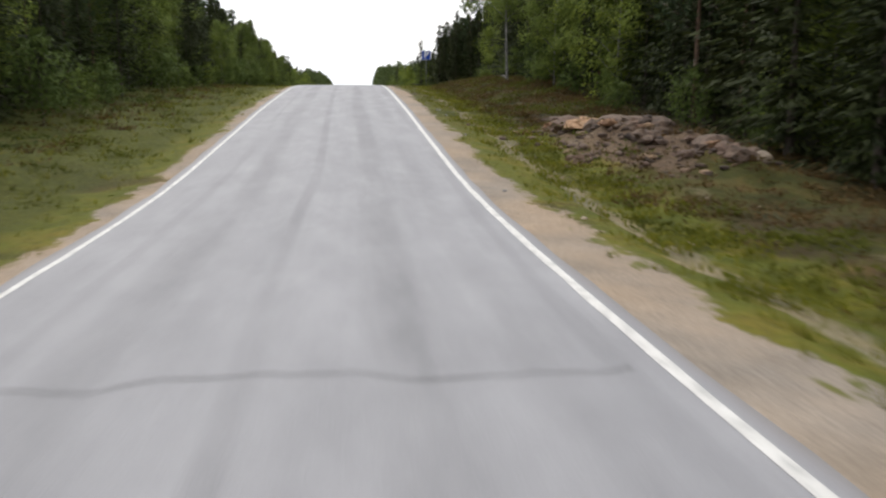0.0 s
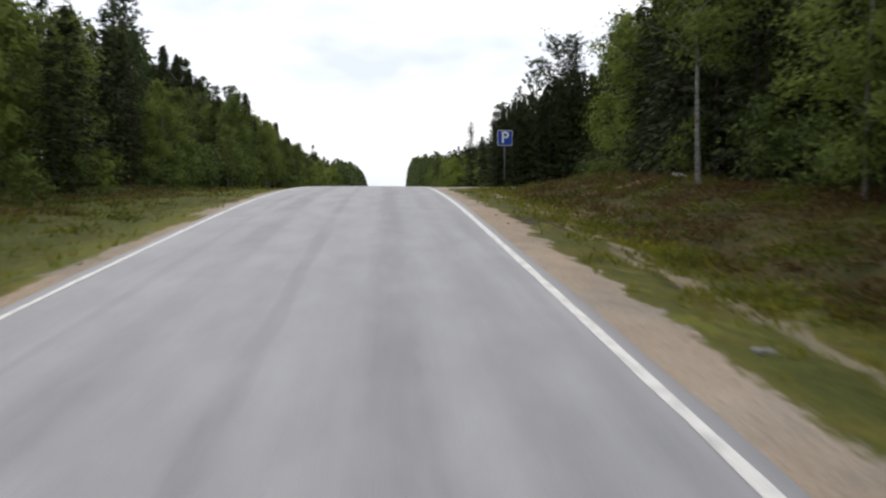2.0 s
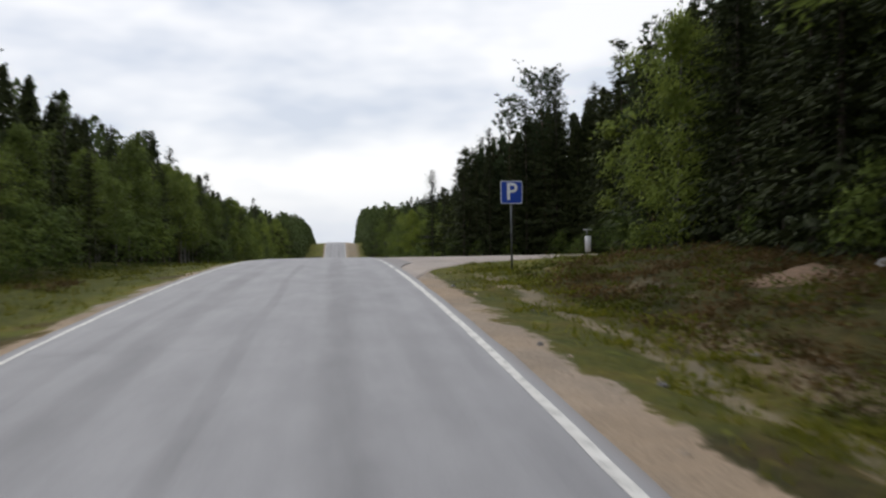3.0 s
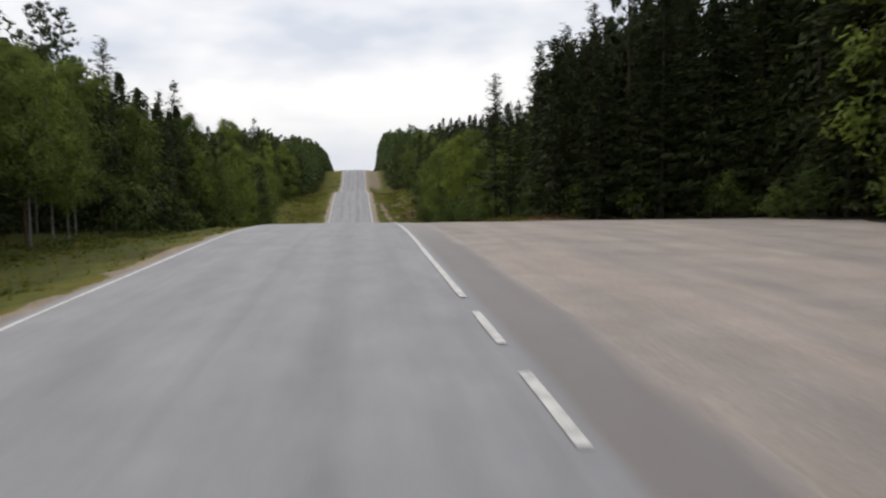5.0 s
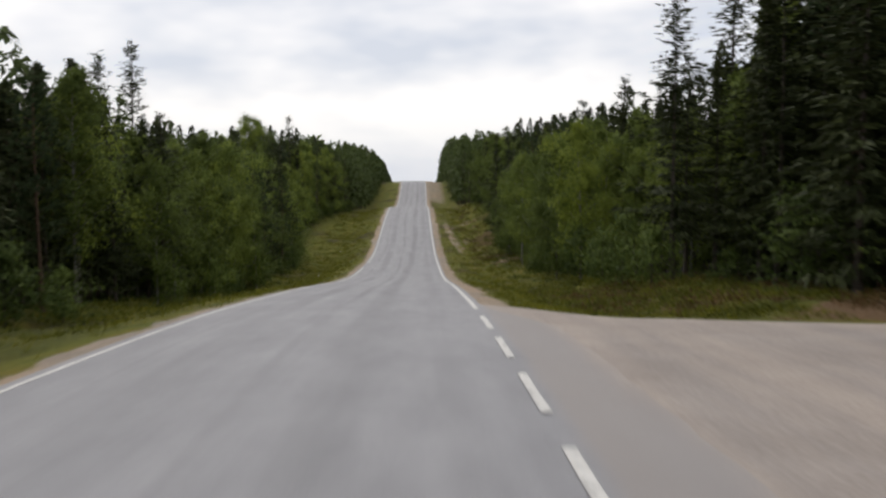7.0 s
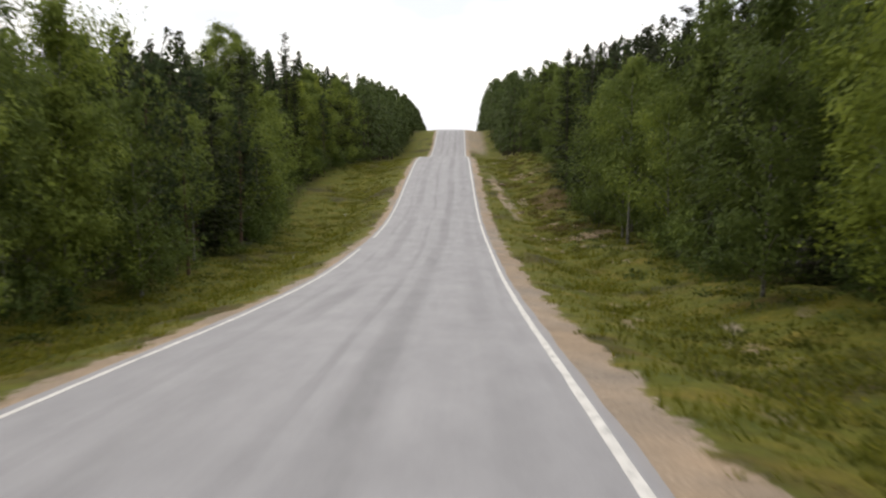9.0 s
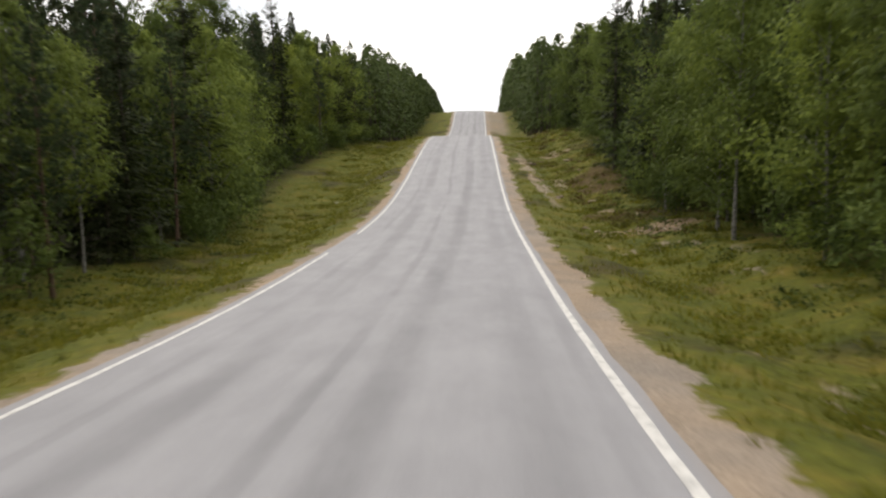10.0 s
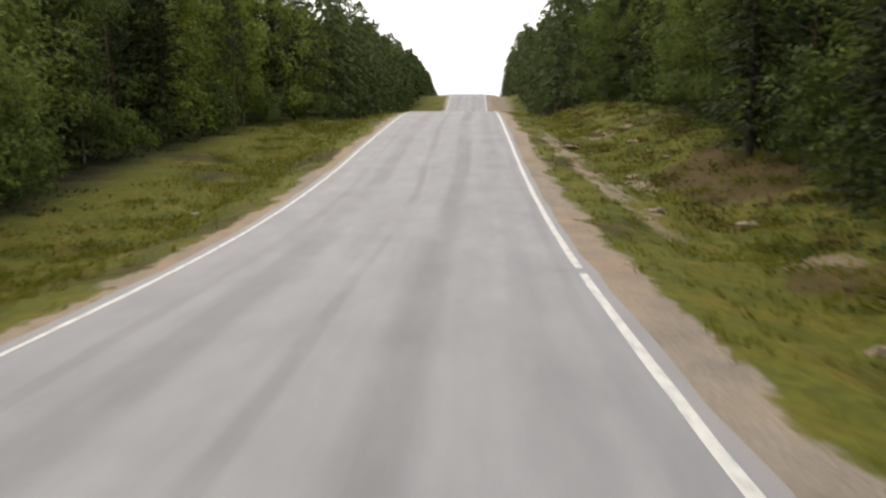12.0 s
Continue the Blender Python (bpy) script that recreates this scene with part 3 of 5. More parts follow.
def road_mesh():
    ys = np.concatenate([np.arange(NEAR_Y, FAR_Y, 1.6), [FAR_Y]])
    prof = [(-1.0, -0.12), (-1.0, 0.0), (-0.9, 0.0), (-0.45, 0.0), (0.0, 0.0), (0.45, 0.0), (0.9, 0.0), (1.0, 0.0), (1.0, -0.12)]
    V, P = [], []
    for y in ys:
        for k, dz in prof:
            half = right_half(y) if k > 0 else 3.20
            u = k * half
            if abs(k) == 1.0:
                u += 0.06 * float(wave(k * 7, y, 1.1, 0.4))
            crown = 0.03 * (1 - min(1, abs(u) / 3.3))
            V.append((u + float(road_x(y)), y, float(road_z(y)) + crown - 0.06 * float(smooth(3.5, 4.8, u)) + dz))
            P.append((u, y))
    return mesh_of("road", V, grid_faces(len(prof), len(ys)), ASPHALT, P, False)


tagged(new("road", road_mesh()), "pale grey worn asphalt road with dark wheel streaks", "road", kind="structure")


def ribbon(name, u0, width, y0, y1, material, lift=0.004, wob=0.0):
    n = max(2, int((y1 - y0) / 1.0) + 1)
    ys = np.linspace(y0, y1, n)
    V, P = [], []
    for y in ys:
        for s in (-0.5, 0.5):
            u = u0 + s * width + wob * float(wave(u0 * 5 + s * 9, y, 0.8, 1.1))
            V.append((u + float(road_x(y)), y, float(road_z(y)) + 0.03 * (1 - min(1, abs(u) / 3.3)) + lift))
            P.append((u, y))
    return mesh_of(name, V, grid_faces(2, n), material, P)


GAPS = [(57.75 + 3.65 * k, 59.15 + 3.65 * k) for k in range(5)] + [(98.3, 99.65), (101.9, 103.25), (105.5, 106.9), (109.4, 111.4), (175.95, 176.45)]
edges = [NEAR_Y] + [v for g in GAPS for v in g] + [FAR_Y]
for y0, y1 in zip(edges[::2], edges[1::2]):
    tagged(new("edge_line", ribbon("edge_line", 3.0, 0.115, y0, y1, PAINT, 0.004, 0.012)), "worn white painted edge line on the asphalt", "road marking", kind="structure")
for y0, y1 in ((NEAR_Y, 160.8), (167.5, FAR_Y)):
    tagged(new("edge_line", ribbon("edge_line", -3.0, 0.085, y0, y1, PAINT, 0.004, 0.012)), "worn white painted edge line on the asphalt", "road marking", kind="structure")


def yard_mesh():
    us = np.concatenate([np.arange(3.1, 8, 0.4), np.arange(8, 24.1, 1.0)])
    V, P = [], []
    rows = 60
    for u in us:
        n0, f0 = float(yard_near(u)), float(yard_far(u))
        for k in range(rows):
            q = k / (rows - 1)
            y = n0 + (f0 - n0) * q
            jag = 0.35 * float(wave(u, k * 3.0, 0.9, 0.3)) if k in (0, rows - 1) else 0.0
            y += jag
            uu = u
            V.append((uu + float(road_x(y)), y, float(road_z(y)) - (0.3 if k in (0, rows - 1) else 0.04) + 0.02 * float(wave(uu, y, 2.2, 1.0)) * float(smooth(4, 6, uu))))
            P.append((uu, y))
    return mesh_of("gravel_yard", V, [tuple(reversed(f)) for f in grid_faces(rows, len(us))], YARD, P, True)


tagged(new("gravel_yard", yard_mesh()), "flat pinkish grey gravel parking yard beside the road", "parking area", kind="structure")


# ---- trees ----
def cards(centres, axes, length, width, rng, droop=0.0, facing=None, tri=True, loose=0.32):
    """Small pointed leaf sprays: a centre, a direction, a length and a width each."""
    n = len(centres)
    ax = axes / np.maximum(np.linalg.norm(axes, axis=1, keepdims=True), 1e-6)
    r = rng.normal(size=(n, 3))
    if facing is not None:
        r = facing / np.maximum(np.linalg.norm(facing, axis=1, keepdims=True), 1e-6) + loose * r
    side = np.cross(ax, r)
    side /= np.maximum(np.linalg.norm(side, axis=1, keepdims=True), 1e-6)
    L, Wd = length[:, None], width[:, None]
    nor = np.cross(ax, side)
    tip = centres + ax * L * 0.5 + np.array([0, 0, -1]) * droop * L
    tail = centres - ax * L * 0.5
    if tri:
        V = np.stack([tail - side * Wd * 0.5, tail + side * Wd * 0.5, tip + nor * Wd * 0.15], 1).reshape(-1, 3)
        return V, np.arange(3 * n).reshape(-1, 3).tolist()
    V = np.stack([tail, centres + side * Wd * 0.5 + nor * Wd * 0.12, tip, centres - side * Wd * 0.5 + nor * Wd * 0.12], 1).reshape(-1, 3)
    return V, np.arange(4 * n).reshape(-1, 4).tolist()


def tube(V, F, pts, radii, sides=6):
    """Add a tapered tube through points to the lists V, F."""
    base = len(V)
    for p, r in zip(pts, radii):
        for k in range(sides):
            a = 2 * math.pi * k / sides
            V.append((p[0] + r * math.cos(a), p[1] + r * math.sin(a), p[2]))
    for j in range(len(pts) - 1):
        for k in range(sides):
            k2 = (k + 1) % sides
            F.append((base + j * sides + k, base + j * sides + k2, base + (j + 1) * sides + k2, base + (j + 1) * sides + k))
    F.append(tuple(base + (len(pts) - 1) * sides + k for k in range(sides)))


def bent_trunk(rng, h, r, bend):
    k = 7
    ph = rng.uniform(0, 6.28, 2)
    zs = np.linspace(0, h, k)
    xs = bend * h * np.sin(zs / h * 2.2 + ph[0]) * zs / h
    yy = bend * h * np.sin(zs / h * 2.6 + ph[1]) * zs / h
    pts = np.stack([xs, yy, zs - 0.15 * (zs == 0)], -1)
    rad = r * (1 - 0.93 * (zs / h) ** 0.9)
    rad[0] *= 1.25
    return pts, rad


def on_trunk(pts, z):
    return np.array([np.interp(z, pts[:, 2], pts[:, 0]), np.interp(z, pts[:, 2], pts[:, 1]), z])


def leafy_tree(name, seed, h, low, spread, leaves, bark, leaf, size=(0.16, 0.30), r=None):
    """A broad-leaved tree: bent trunk, ascending limbs, hanging sprays in clumps with gaps."""
    rng = np.random.default_rng(seed)
    thing = new(name)
    pts, rad = bent_trunk(rng, h, r or 0.0075 * h, 0.03)
    V, F = [], []
    tube(V, F, pts, rad, 7)
    C, A, N = [], [], []
    limbs = int(7 + h * 2.4)
    per = leaves // limbs
    for k in range(limbs):
        q = (k + rng.uniform(0, 1)) / limbs
        z0 = h * (low + (0.96 - low) * q)
        reach = spread * h * (0.32 + 0.68 * math.sin(min(1.0, 0.30 + q * 0.68) * math.pi) ** 0.8) * rng.uniform(0.6, 1.15)
        if q > 0.85:
            reach *= 0.65
        a = k * 2.4 + rng.uniform(-0.5, 0.5)
        p0 = on_trunk(pts, z0)
        rise = reach * rng.uniform(0.35, 0.9)
        p2 = p0 + np.array([math.cos(a) * reach, math.sin(a) * reach, rise])
        p1 = (p0 + p2) / 2 + np.array([0, 0, 0.12 * reach])
        p3 = p2 + np.array([math.cos(a) * reach * 0.3, math.sin(a) * reach * 0.3, -reach * 0.15])
        rr = 0.004 * h * (1 - q * 0.6)
        tube(V, F, [p0, p1, p2, p3], [rr, rr * 0.7, rr * 0.4, rr * 0.12], 3)
        clumps = int(rng.integers(3, 5))
        for c in range(clumps):
            s = rng.uniform(0.12, 1.15)
            mid = p0 + (p3 - p0) * s + np.array([0, 0, 0.25 * reach * math.sin(min(s, 1) * math.pi)])
            m = max(3, int(per / clumps * rng.uniform(0.6, 1.4)))
            rad_c = rng.uniform(0.34, 0.6) * (0.55 + reach * 0.45)
            d = rng.normal(size=(m, 3)) * rad_c * np.array([0.56, 0.56, 0.5])
            d[:, 2] -= np.abs(rng.normal(size=m)) * rad_c * 0.35
            C.append(mid + d)
            ax = rng.normal(size=(m, 3)) * 0.7 + np.array([math.cos(a), math.sin(a), -0.9])
            A.append(ax)
            N.append(d / rad_c + np.array([0.5 * math.cos(a), 0.5 * math.sin(a), 0.75]))
    C, A, N = np.concatenate(C), np.concatenate(A), np.concatenate(N)
    keep = C[:, 2] > 0.15
    C, A, N = C[keep], A[keep], N[keep]
    n = len(C)
    LV, LF = cards(C, A, rng.uniform(*size, n) * 1.3, rng.uniform(*size, n) * 0.62, rng, 0.0, N, True, 0.26)
    part("trunk", mesh_of("trunk", V, F, bark, None, True), thing)
    part("crown", mesh_of("crown", LV, LF, leaf), thing)
    return thing


def spruce_tree(name, seed, h, width, leaf=None, ragged=0.25, low=0.06):
    """A narrow conifer: whorls of drooping boughs, each a fan of needle sprays."""
    rng = np.random.default_rng(seed)
    thing = new(name)
    pts, rad = bent_trunk(rng, h, 0.011 * h, 0.008)
    V, F = [], []
    tube(V, F, pts, rad, 6)
    C, A, Ls, Ws = [], [], [], []
    z = h * low
    turn = 0.0
    while z < h * 0.985:
        q = (z - h * low) / (h * (1 - low))
        reach0 = width * (1 - q) ** 0.78 + 0.20
        boughs = int(rng.integers(5, 8)) if q < 0.85 else 5
        for k in range(boughs):
            if rng.uniform() < 0.10:
                continue
            a = turn + 2 * math.pi * k / boughs + rng.uniform(-0.3, 0.3)
            reach = reach0 * rng.uniform(1 - ragged * 1.5, 1 + ragged)
            drop = -0.34 + 0.75 * q + rng.uniform(-0.12, 0.12)
            out = np.array([math.cos(a), math.sin(a), drop])
            m = max(7, int(reach * 19))
            s = (np.arange(m) + rng.uniform(0.2, 0.9, m)) / m
            base = on_trunk(pts, z + rng.uniform(-0.22, 0.22))
            mid = base + out * (s * reach)[:, None]
            mid[:, 2] += 0.22 * reach * s ** 2
            mid += rng.normal(size=(m, 3)) * np.array([0.08, 0.08, 0.05])
            sidev = np.array([-math.sin(a), math.cos(a), 0])
            sw = rng.uniform(-1, 1, m)
            mid += sidev * (sw * 0.22 * reach * (1 - 0.5 * s))[:, None]
            ax = out + sidev * sw[:, None] * 0.9 + np.array([0, 0, -0.12])
            C.append(mid), A.append(ax)
            Ls.append(rng.uniform(0.24, 0.44, m) * (0.6 + 0.25 * min(reach, 1.6))), Ws.append(rng.uniform(0.06, 0.12, m))
        z += (0.20 + 0.018 * h) * rng.uniform(0.8, 1.2) * (1.0 - 0.55 * q)
        turn += 0.7
    C, A = np.concatenate(C), np.concatenate(A)
    up = np.stack([C[:, 0] * 0.35, C[:, 1] * 0.35, np.ones(len(C))], -1)
    LV, LF = cards(C, A, np.concatenate(Ls), np.concatenate(Ws), rng, 0.12, up, True, 0.7)
    part("trunk", mesh_of("trunk", V, F, SPRUCE_BARK, None, True), thing)
    part("crown", mesh_of("crown", LV, LF, leaf or SPRUCE_LEAF), thing)
    return thing


def pine_tree(name, seed, h, low, spread, bushy=0):
    """A pine: long reddish trunk, whorls of upturned limbs that carry small open tufts of needles."""
    rng = np.random.default_rng(seed)
    thing = new(name)
    pts, rad = bent_trunk(rng, h, 0.010 * h, 0.015)
    V, F = [], []
    tube(V, F, pts, rad, 7)
    C, A = [], []
    z0, turn = h * low, 0.0
    while z0 < h * 0.97:
        q = (z0 / h - low) / (1 - low)
        limbs = int(rng.integers(3, 6)) + (1 if bushy else 0)
        for k in range(limbs):
            if rng.uniform() < 0.14:
                continue
            shape = (1 - q) ** 0.7 if not bushy else 0.45 + 0.55 * math.sin(0.4 + 2.3 * q)
            reach = spread * h * (0.18 + 0.82 * shape) * rng.uniform(0.5, 1.15)
            a = turn + 2 * math.pi * k / limbs + rng.uniform(-0.5, 0.5)
            out = np.array([math.cos(a), math.sin(a), 0.0])
            p0 = on_trunk(pts, z0 + rng.uniform(-0.2, 0.2))
            p1 = p0 + out * reach * 0.55 + np.array([0, 0, reach * (0.05 + 0.25 * q)])
            p2 = p0 + out * reach + np.array([0, 0, reach * (0.30 + 0.55 * q)])
            rr = 0.0035 * h * (1 - q * 0.7)
            tube(V, F, [p0, p1, p2], [rr, rr * 0.6, rr * 0.2], 3)
            for c in range(max(2, int(reach * 4.6)) + 1 + bushy):
                g = rng.uniform(0.3, 1.05)
                mid = (p0 + (p1 - p0) * g * 2 if g < 0.5 else p1 + (p2 - p1) * (g - 0.5) * 2) + rng.normal(size=3) * np.array([0.10, 0.10, 0.05]) * (0.4 + reach)
                m = int(rng.integers(8, 13))
                d = rng.normal(size=(m, 3))
                d /= np.linalg.norm(d, axis=1, keepdims=True)
                d[:, 2] = np.abs(d[:, 2]) * 0.9 - 0.15
                C.append(mid + d * rng.uniform(0.04, 0.17, m)[:, None])
                A.append(d + out * 0.4 + np.array([0, 0, 0.35]))
        z0 += rng.uniform(0.30, 0.52) * (1 - 0.35 * q)
        turn += 0.9
    C, A = np.concatenate(C), np.concatenate(A)
    n = len(C)
    LV, LF = cards(C, A, rng.uniform(0.18, 0.32, n), rng.uniform(0.055, 0.10, n), rng)
    part("trunk", mesh_of("trunk", V, F, PINE_BARK, None, True), thing)
    part("crown", mesh_of("crown", LV, LF, PINE_LEAF), thing)
    return thing


def stand(ob, x, y, turn, size, sink=0.05, tall=1.0):
    p = place(x, y)
    ob.matrix_basis = Matrix.Translation(p - Vector((0, 0, sink))) @ Matrix.Rotation(turn, 4, "Z") @ Matrix.Diagonal((size, size, size * tall, 1))
    return ob


def put(proto, x, y, turn, size, tall=1.0):
    """A copy of a tree on the ground."""
    ob = copy_thing(proto, Matrix.Identity(4))
    return stand(ob, x, y, turn, size, 0.05, tall)


BIRCHES = [leafy_tree("birch_tree", 11, 9.0, 0.04, 0.19, 6200, BIRCH_BARK, BIRCH_LEAF, (0.09, 0.205)),
           leafy_tree("birch_tree", 12, 8.0, 0.03, 0.23, 6200, BIRCH_BARK, BIRCH_LEAF, (0.09, 0.205)),
           leafy_tree("birch_tree", 13, 10.0, 0.26, 0.16, 6200, BIRCH_BARK, BIRCH_LEAF, (0.09, 0.205)),
           leafy_tree("birch_tree", 14, 8.5, 0.05, 0.20, 6200, BIRCH_BARK, BIRCH_LEAF, (0.09, 0.205))]
OPEN_BIRCHES = [BIRCHES[2], leafy_tree("birch_tree", 19, 8.0, 0.22, 0.20, 5600, BIRCH_BARK, BIRCH_LEAF, (0.09, 0.20)),
                leafy_tree("birch_tree", 20, 7.5, 0.28, 0.22, 5600, BIRCH_BARK, BIRCH_LEAF, (0.09, 0.20))]
TALL_BIRCH = leafy_tree("birch_tree", 17, 13.0, 0.30, 0.14, 13000, BIRCH_BARK, BIRCH_LEAF, (0.08, 0.16), 0.085)
EDGE_BIRCH = leafy_tree("birch_tree", 18, 9.0, 0.05, 0.20, 13000, BIRCH_BARK, BIRCH_LEAF, (0.08, 0.16), 0.06)
BACK_BIRCHES = [leafy_tree("birch_tree", 15, 9.5, 0.12, 0.18, 3200, BIRCH_BARK, BIRCH_LEAF, (0.19, 0.36)),
                leafy_tree("birch_tree", 16, 8.5, 0.10, 0.20, 3200, BIRCH_BARK, BIRCH_LEAF, (0.19, 0.36))]
SPRUCES = [spruce_tree("spruce_tree", 21, 11.0, 1.75), spruce_tree("spruce_tree", 22, 9.0, 1.55, ragged=0.35), spruce_tree("spruce_tree", 23, 12.5, 1.6)]
OPEN_SPRUCES = [spruce_tree("spruce_tree", 24, 9.5, 1.5, ragged=0.4, low=0.16), spruce_tree("spruce_tree", 25, 10.5, 1.6, ragged=0.35, low=0.2)]
PINES = [pine_tree("pine_tree", 31, 11.0, 0.35, 0.17), pine_tree("pine_tree", 32, 12.0, 0.42, 0.15), pine_tree("pine_tree", 33, 9.5, 0.25, 0.18), pine_tree("pine_tree", 34, 17.0, 0.55, 0.135, 3)]
BUSHES = [leafy_tree("leafy_bush", 41, 2.6, 0.03, 0.42, 950, SPRUCE_BARK, WILLOW_LEAF, (0.12, 0.22), 0.03),
          leafy_tree("leafy_bush", 42, 3.4, 0.03, 0.36, 1100, SPRUCE_BARK, WILLOW_LEAF, (0.12, 0.24), 0.03)]
LABELS = {"birch_tree": ("leafy green birch with a pale thin trunk", "tree", "birches along the road"),
          "spruce_tree": ("dark green narrow spruce with drooping boughs", "tree", "spruces along the road"),
          "pine_tree": ("tall pine with reddish trunk and open crown", "tree", "pines along the road"),
          "leafy_bush": ("low green leafy bush at the forest edge", "bush", "bushes at the forest edge")}
PROTOS = BIRCHES + OPEN_BIRCHES[1:] + [TALL_BIRCH, EDGE_BIRCH] + BACK_BIRCHES + SPRUCES + OPEN_SPRUCES + PINES + BUSHES
for ob in PROTOS:
    tagged(ob, *LABELS[ob.name.split(".")[0]])

rng = np.random.default_rng(5)
used = {}


def grow(proto, x, y, size, tall=1.0):
    """The first stand uses the prototype itself, later ones copies."""
    turn = float(rng.uniform(0, 6.28))
    if proto.name not in used:
        used[proto.name] = 1
        return stand(proto, x, y, turn, size, 0.05, tall)
    return put(proto, x, y, turn, size, tall)


def edge_at(side, y):
    return float(np.interp(y, *(LEFT_EDGE if side < 0 else RIGHT_EDGE)))


def pick(group):
    return group[int(rng.integers(0, len(group)))]


NEAR_END = 235.0
# how tall the wood grows at its edge, 4.7 m in and 12 m in
LEFT_CAP = (([-30, 30, 50, 68, 104, 116, 128, 140, 152, 164, 176, 205, 224, 236, 260, 284, 296, 330, 480], [9.0, 8.0, 7.0, 6.5, 6.3, 7.7, 8.6, 8.8, 8.7, 10.3, 11.2, 12.7, 11.0, 10.9, 12.0, 11.5, 10.4, 8.0, 7.8]),
            ([-30, 50, 68, 80, 104, 116, 140, 164, 176, 205, 224, 236, 260, 296, 330, 480], [10.5, 9.4, 9.8, 10.4, 9.2, 10.5, 10.4, 10.5, 13.2, 13.4, 13.3, 12.0, 13.0, 12.7, 11.0, 10.5]),
            ([-30, 50, 86, 104, 128, 164, 176, 205, 236, 300, 480], [12.0, 12.0, 13.8, 14.5, 14.2, 12.8, 14.0, 14.0, 13.7, 13.5, 12.0]))
RIGHT_CAP = (([-30, 45, 62, 80, 92, 104, 110, 116, 128, 140, 152, 164, 200, 224, 236, 248, 272, 296, 330, 480], [12.5, 12.5, 11.5, 13.0, 15.0, 15.0, 12.4, 11.2, 10.4, 9.2, 10.2, 11.4, 11.4, 10.4, 10.7, 11.6, 13.5, 13.4, 11.5, 10.0]),
             ([-30, 45, 62, 80, 104, 116, 128, 148, 164, 176, 200, 224, 248, 284, 330, 480], [13.5, 13.5, 13.0, 14.0, 15.2, 13.0, 12.6, 11.6, 12.6, 14.2, 12.7, 12.1, 12.4, 14.5, 12.5, 11.5]),
             ([-30, 62, 104, 116, 164, 200, 300, 480], [14.0, 14.0, 17.0, 17.0, 15.0, 14.2, 14.5, 12.0]))


def cap_at(side, y, off):
    """The greatest height of a tree that stands off metres behind the forest edge."""
    rows = LEFT_CAP if side < 0 else RIGHT_CAP
    return float(np.interp(off, (0.6, 4.7, 12.0), [np.interp(y, *r) for r in rows]))


FULL = {ob.name: max(v.co.z for v in ob.children[1].data.vertices) for ob in PROTOS}


def sprout(group, side, y, off, lo, hi, most=14.0):
    """A tree of the group behind the forest edge, its height a share of what grows there."""
    proto = pick(group)
    h = min(most, cap_at(side, y, off)) * rng.uniform(lo, hi)
    return grow(proto, side * (edge_at(side, y) + off) + float(road_x(y)), y, h / FULL[proto.name])


for side in (-1, 1):
    y = -14.0
    while y < NEAR_END:
        dark = side > 0 and (40 < y < 116 or y < 24)
        shady = (side < 0 and 58 < y < 136) or (side > 0 and 116 < y < 136)
        leafy = 0.0 if dark and y > 44 else 0.18 if dark else 0.15 if side > 0 and 110 < y < 127 else 0.74 if side > 0 and 126 < y < 178 else 0.22 if side < 0 and 94 < y < 131 else 0.36 if side < 0 and y < 58 else 0.5 if side < 0 and y < 136 else 0.62
        off = rng.uniform(0.0, 2.4)
        k = rng.uniform()
        if k < leafy:
            sprout(OPEN_BIRCHES if shady and rng.uniform() < 0.8 else BIRCHES, side, y, off, 0.66, 1.0, 10.5)
        elif k < max(0.88, leafy + 0.05):
            sprout(OPEN_SPRUCES if shady else SPRUCES, side, y, off, 0.7, 1.0)
        else:
            sprout(PINES[:3], side, y, off, 0.72, 0.97)
        if rng.uniform() < (0.28 if shady else 0.7):
            yb = y + rng.uniform(-1, 1)
            grow(pick(BUSHES), side * (edge_at(side, yb) - rng.uniform(-0.6, 0.7)) + float(road_x(yb)), yb, rng.uniform(0.45, 0.95))
        y += rng.uniform(1.5, 3.9)
    y = -15.0
    while y < NEAR_END:
        off = rng.uniform(2.4, 4.6)
        k = rng.uniform()
        if k < 0.34:
            sprout(SPRUCES, side, y, off, 0.74, 1.0)
        elif k < 0.58:
            sprout(PINES[:3], side, y, off, 0.76, 1.0)
        else:
            sprout(BACK_BIRCHES, side, y, off, 0.74, 0.97, 12.0)
        y += rng.uniform(2.6, 3.8)

